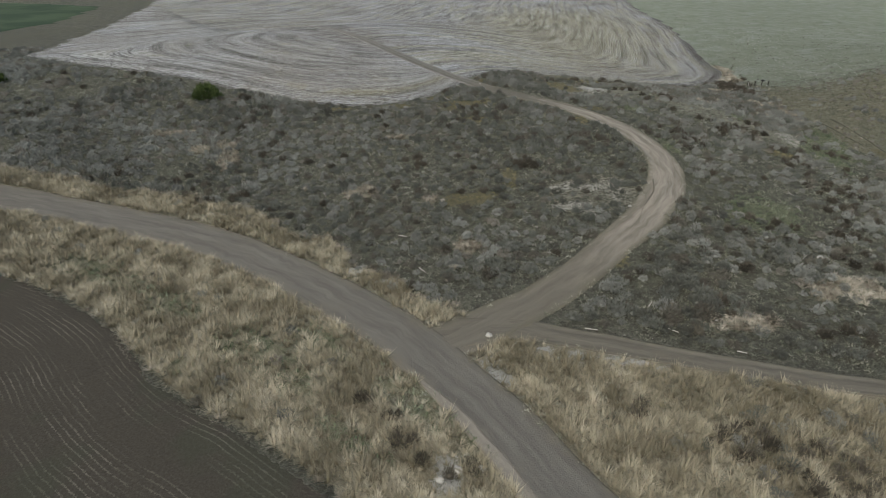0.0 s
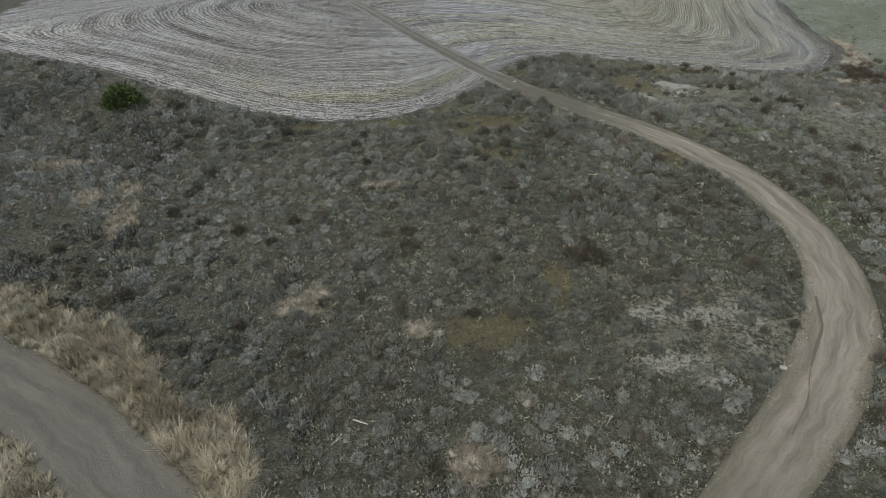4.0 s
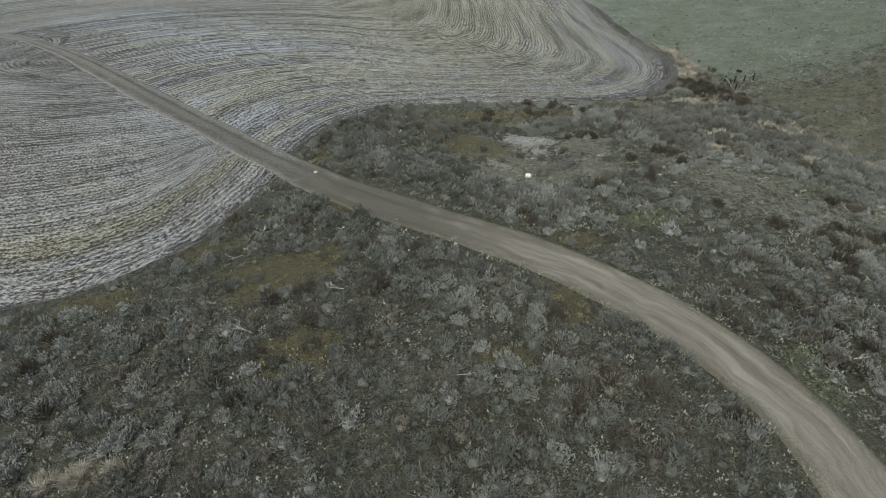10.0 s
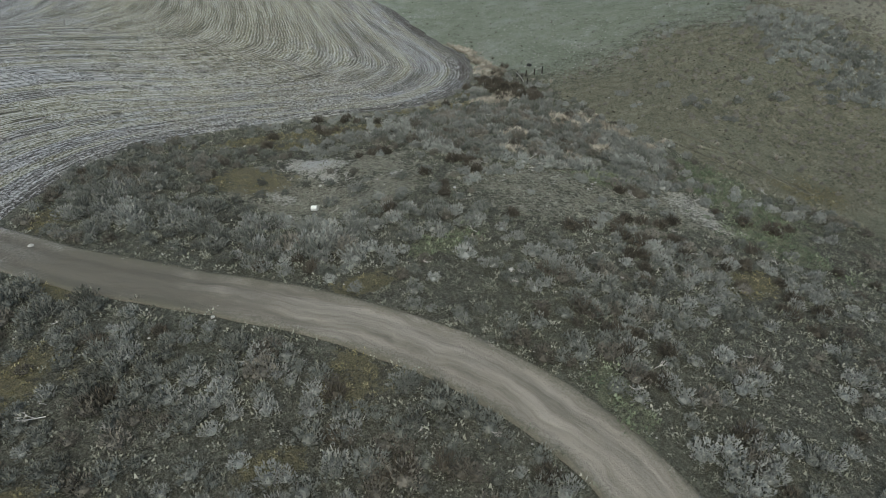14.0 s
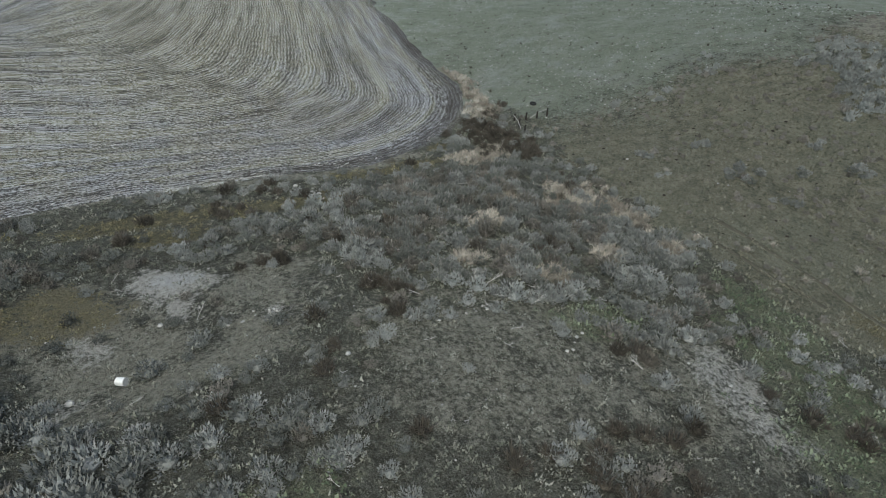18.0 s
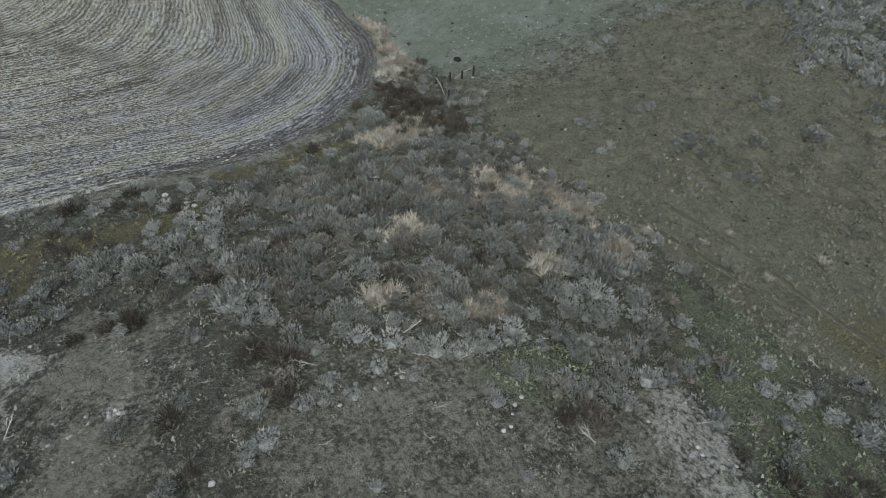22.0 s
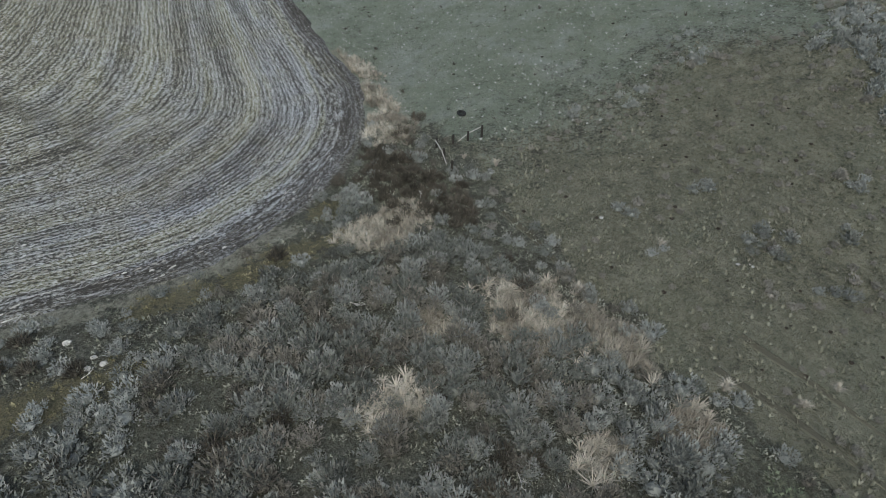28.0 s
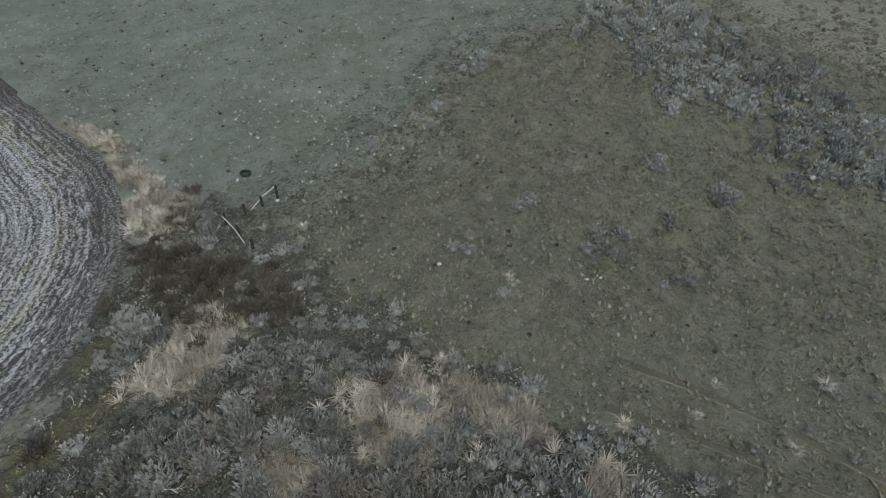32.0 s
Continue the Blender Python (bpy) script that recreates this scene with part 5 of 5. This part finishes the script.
for cx, cy, rx, ry, n in spots:
    for i in range(n * 2 // 3):
        stone(cx + random.gauss(0, 0.5) * rx, cy + random.gauss(0, 0.5) * ry, random.uniform(0.10, 0.24))
# pebbles and clods too small to count
x, y = jitter(-40, 100, 20, 140, 0.9)
z = zones(x, y)
ok = open_land(x, y, z, 0.0) & (rng.random(len(x)) < 0.10 - 0.05 * z["slope"] + 0.5 * z["bare"] + 0.75 * z["pasture"] * (wave(x, y, 6, 95) > 0.35))
bm = bmesh.new()
bmesh.ops.create_icosphere(bm, subdivisions=1, radius=0.5)
bm.verts.ensure_lookup_table()
pv = np.array([v.co * (0.8 + 0.3 * math.sin(5 * v.index)) for v in bm.verts]) * (1, 1, 0.6)
pf = np.array([[v.index for v in f.verts] for f in bm.faces])
bm.free()
scatter("pebbles", [faced(pv, pf, unit(pv))], x[ok], y[ok], rng.uniform(0.06, 0.15, ok.sum()) * (1 + 0.5 * z["pasture"][ok]), np.full(ok.sum(), 0.5), MAT_STONE, "small pale stones strewn over the turf", "stones")


# dead branches
def branch_mesh(seed):
    bm = bmesh.new()
    r = random.Random(seed)

    def grow(p, d, l, rad, depth):
        q = p + d * l
        stick(bm, p, q, rad, rad * 0.6, 5)
        if depth:
            for s in (-1, 1, r.choice((-1, 1))):
                e = (d + Vector((r.uniform(-0.7, 0.7), r.uniform(-0.7, 0.7), r.uniform(-0.1, 0.5)))).normalized()
                grow(p + d * l * r.uniform(0.5, 1.0), e, l * r.uniform(0.45, 0.75), rad * 0.6, depth - 1)

    grow(Vector((-0.3, 0, 0.04)), Vector((0.9, 0.1, 0.25)).normalized(), 0.4, 0.017, 3)
    me = bpy.data.meshes.new("dead_branch")
    bm.to_mesh(me)
    bm.free()
    me.materials.append(MAT_DEAD)
    return me


BRANCH = [branch_mesh(i) for i in range(6)]


def dead_branch(px, py, size):
    ob = new("dead_branch", random.choice(BRANCH))
    ob.matrix_basis = at(px, py, 0.12, random.uniform(0, 360), size)
    return tagged(ob, "bleached dead sagebrush branch lying among bushes", "branch", "dead branches")


for px, py in ((34.4, 82.4), (37.3, 80.2), (38.9, 82.1), (40.5, 80.9), (38.3, 80.6), (36.5, 77.1), (37.6, 78.0), (35.4, 86.5), (55.2, 71.9), (27.1, 68.8), (1.4, 69.0), (0.8, 74.9), (5.7, 70.4), (10.4, 63.7), (19.9, 61.5), (9.2, 40.9), (12.9, 59.9), (39.5, 86.3), (45.0, 84.2), (33.5, 90.5), (44.5, 95.5), (46.3, 93.0), (24.6, 85.6), (41.0, 92.2), (42.0, 74.5)):
    dead_branch(px, py, random.uniform(0.9, 1.5))
x, y = jitter(-20, 55, 40, 104, 4.2)
z = zones(x, y)
ok = open_land(x, y, z, 0.8) & (z["litter"] < 0.2) & (z["slope"] < 0.5) & (rng.random(len(x)) < 0.6)
for px, py in zip(x[ok], y[ok]):
    dead_branch(float(px), float(py), random.uniform(0.5, 1.1))
for px, py, l, a in ((-9.0, 46.0, 1.6, -50), (-1.4, 39.5, 0.9, -55), (-3.3, 44.5, 0.8, -20), (10.6, 31.7, 0.9, -14), (16.1, 31.4, 0.8, -40), (19.7, 32.4, 0.7, 15), (19.9, 29.2, 0.6, -25), (15.5, 34.3, 0.7, 50)):
    bm = bmesh.new()
    stick(bm, (-l / 2, 0, 0.06), (l / 2, 0.05, 0.05), 0.045, 0.03, 7)
    ob = part("fallen_pole", bm, MAT_DEAD)
    ob.matrix_basis = at(px, py, 0.08, a)
    tagged(ob, "bleached fallen pole lying on the hillside", "pole")


# dung pats on the grazed slope
def pat_mesh():
    bm = bmesh.new()
    lathe(bm, [(0.17, -0.03), (0.18, 0.02), (0.15, 0.05), (0.10, 0.065), (0.06, 0.05)], 11)
    for v in bm.verts:
        v.co.x *= 1 + 0.15 * math.sin(9 * v.co.y)
        v.co.y *= 1 + 0.12 * math.sin(11 * v.co.x)
    me = bpy.data.meshes.new("dung_pat")
    bm.to_mesh(me)
    bm.free()
    me.materials.append(MAT_DUNG)
    return me


PAT = pat_mesh()
pats = [(59.7, 91.6), (57.4, 90.7), (61.3, 86.4), (64.0, 91.8), (60.0, 94.2), (69.7, 92.9), (61.5, 82.9), (58.2, 82.3), (62.3, 80.2), (67.7, 93.5), (57.0, 97.3), (72.7, 89.7), (61.2, 83.0), (63.9, 79.5), (64.6, 74.7), (64.0, 83.9), (65.4, 73.9), (66.4, 96.2), (71.0, 99.5), (62.0, 99.0)]
pats += [(random.uniform(57, 80), random.uniform(76, 104)) for i in range(28)] + [(random.uniform(62, 95), random.uniform(108, 140)) for i in range(24)]
for px, py in pats:
    ob = new("dung_pat", PAT)
    ob.matrix_basis = at(px, py, 0.01, random.uniform(0, 360), random.uniform(0.35, 0.8))
    tagged(ob, "dark dried dung pat on short grass", "dung", "dung pats on the slope")


# single straw tussocks on the slope
TUSSOCK = []
for i in range(3):
    v, f, n = tuft(600 + i, 110, 0.55, 0.75, 0.022)
    TUSSOCK.append(raw_mesh("grass_tussock", v, f, {"tint": np.full(len(v), 0.6)}, MAT_DRY, False, n))
for px, py, s in ((58.9, 102.3, 1.1), (63.1, 75.5, 1.2), (60.2, 79.8, 0.9), (58.8, 76.4, 1.0), (58.1, 80.2, 0.8), (54.7, 90.6, 1.1), (56.0, 82.7, 1.0), (60.7, 90.2, 0.9), (57.7, 104.3, 0.8), (55.8, 82.7, 0.8), (-13.9, 53.8, 1.0), (-1.0, 50.1, 1.1), (0.2, 49.8, 0.9), (2.2, 42.3, 1.2), (1.2, 39.5, 1.0), (38.5, 84.6, 1.1), (41.0, 84.2, 0.9), (-8.6, 52.4, 1.0), (-7.0, 52.9, 1.1), (-9.2, 51.6, 0.9), (-4.6, 64.0, 1.0), (-6.0, 63.6, 0.9)):
    ob = new("grass_tussock", random.choice(TUSSOCK))
    ob.matrix_basis = at(px, py, -0.02, random.uniform(0, 360), s)
    tagged(ob, "single straw-pale grass tussock", "grass", "grass tussocks")

# faint wheel ruts on the slope
flat = lambda s: 0 * s
MAT_RUT = road_material("rut_soil", (0.075, 0.070, 0.052), (0.105, 0.098, 0.074), (0.09, 0.084, 0.062), (0.14, 0.135, 0.10))
for line in RUTS:
    tagged(ribbon("wheel_rut", line, lambda a: 0.16 + 0.12 * wave(a, 0 * a, 1.1, 98), 0.035, 0.05, flat, MAT_RUT, 8), "faint old wheel rut in brown turf", "rut", kind="structure")

# erosion rills in the track
MAT_RILL = road_material("rill_soil", (0.12, 0.109, 0.09), (0.17, 0.155, 0.13), (0.14, 0.127, 0.106), (0.21, 0.192, 0.162))
for pts in ([(21.2, 52.6), (20.7, 50.6), (20.0, 49.4), (18.9, 47.7), (18.0, 45.9), (16.6, 44.0)],):
    tagged(ribbon("erosion_rill", smooth(pts, 0.4), lambda a: 0.03 + 0.07 * wave(a, 0 * a, 1.3, 97), 0.10, 0.02, lambda s: 0 * s, MAT_RILL, 6), "thin dark erosion rill in the dirt track", "rill", kind="structure")
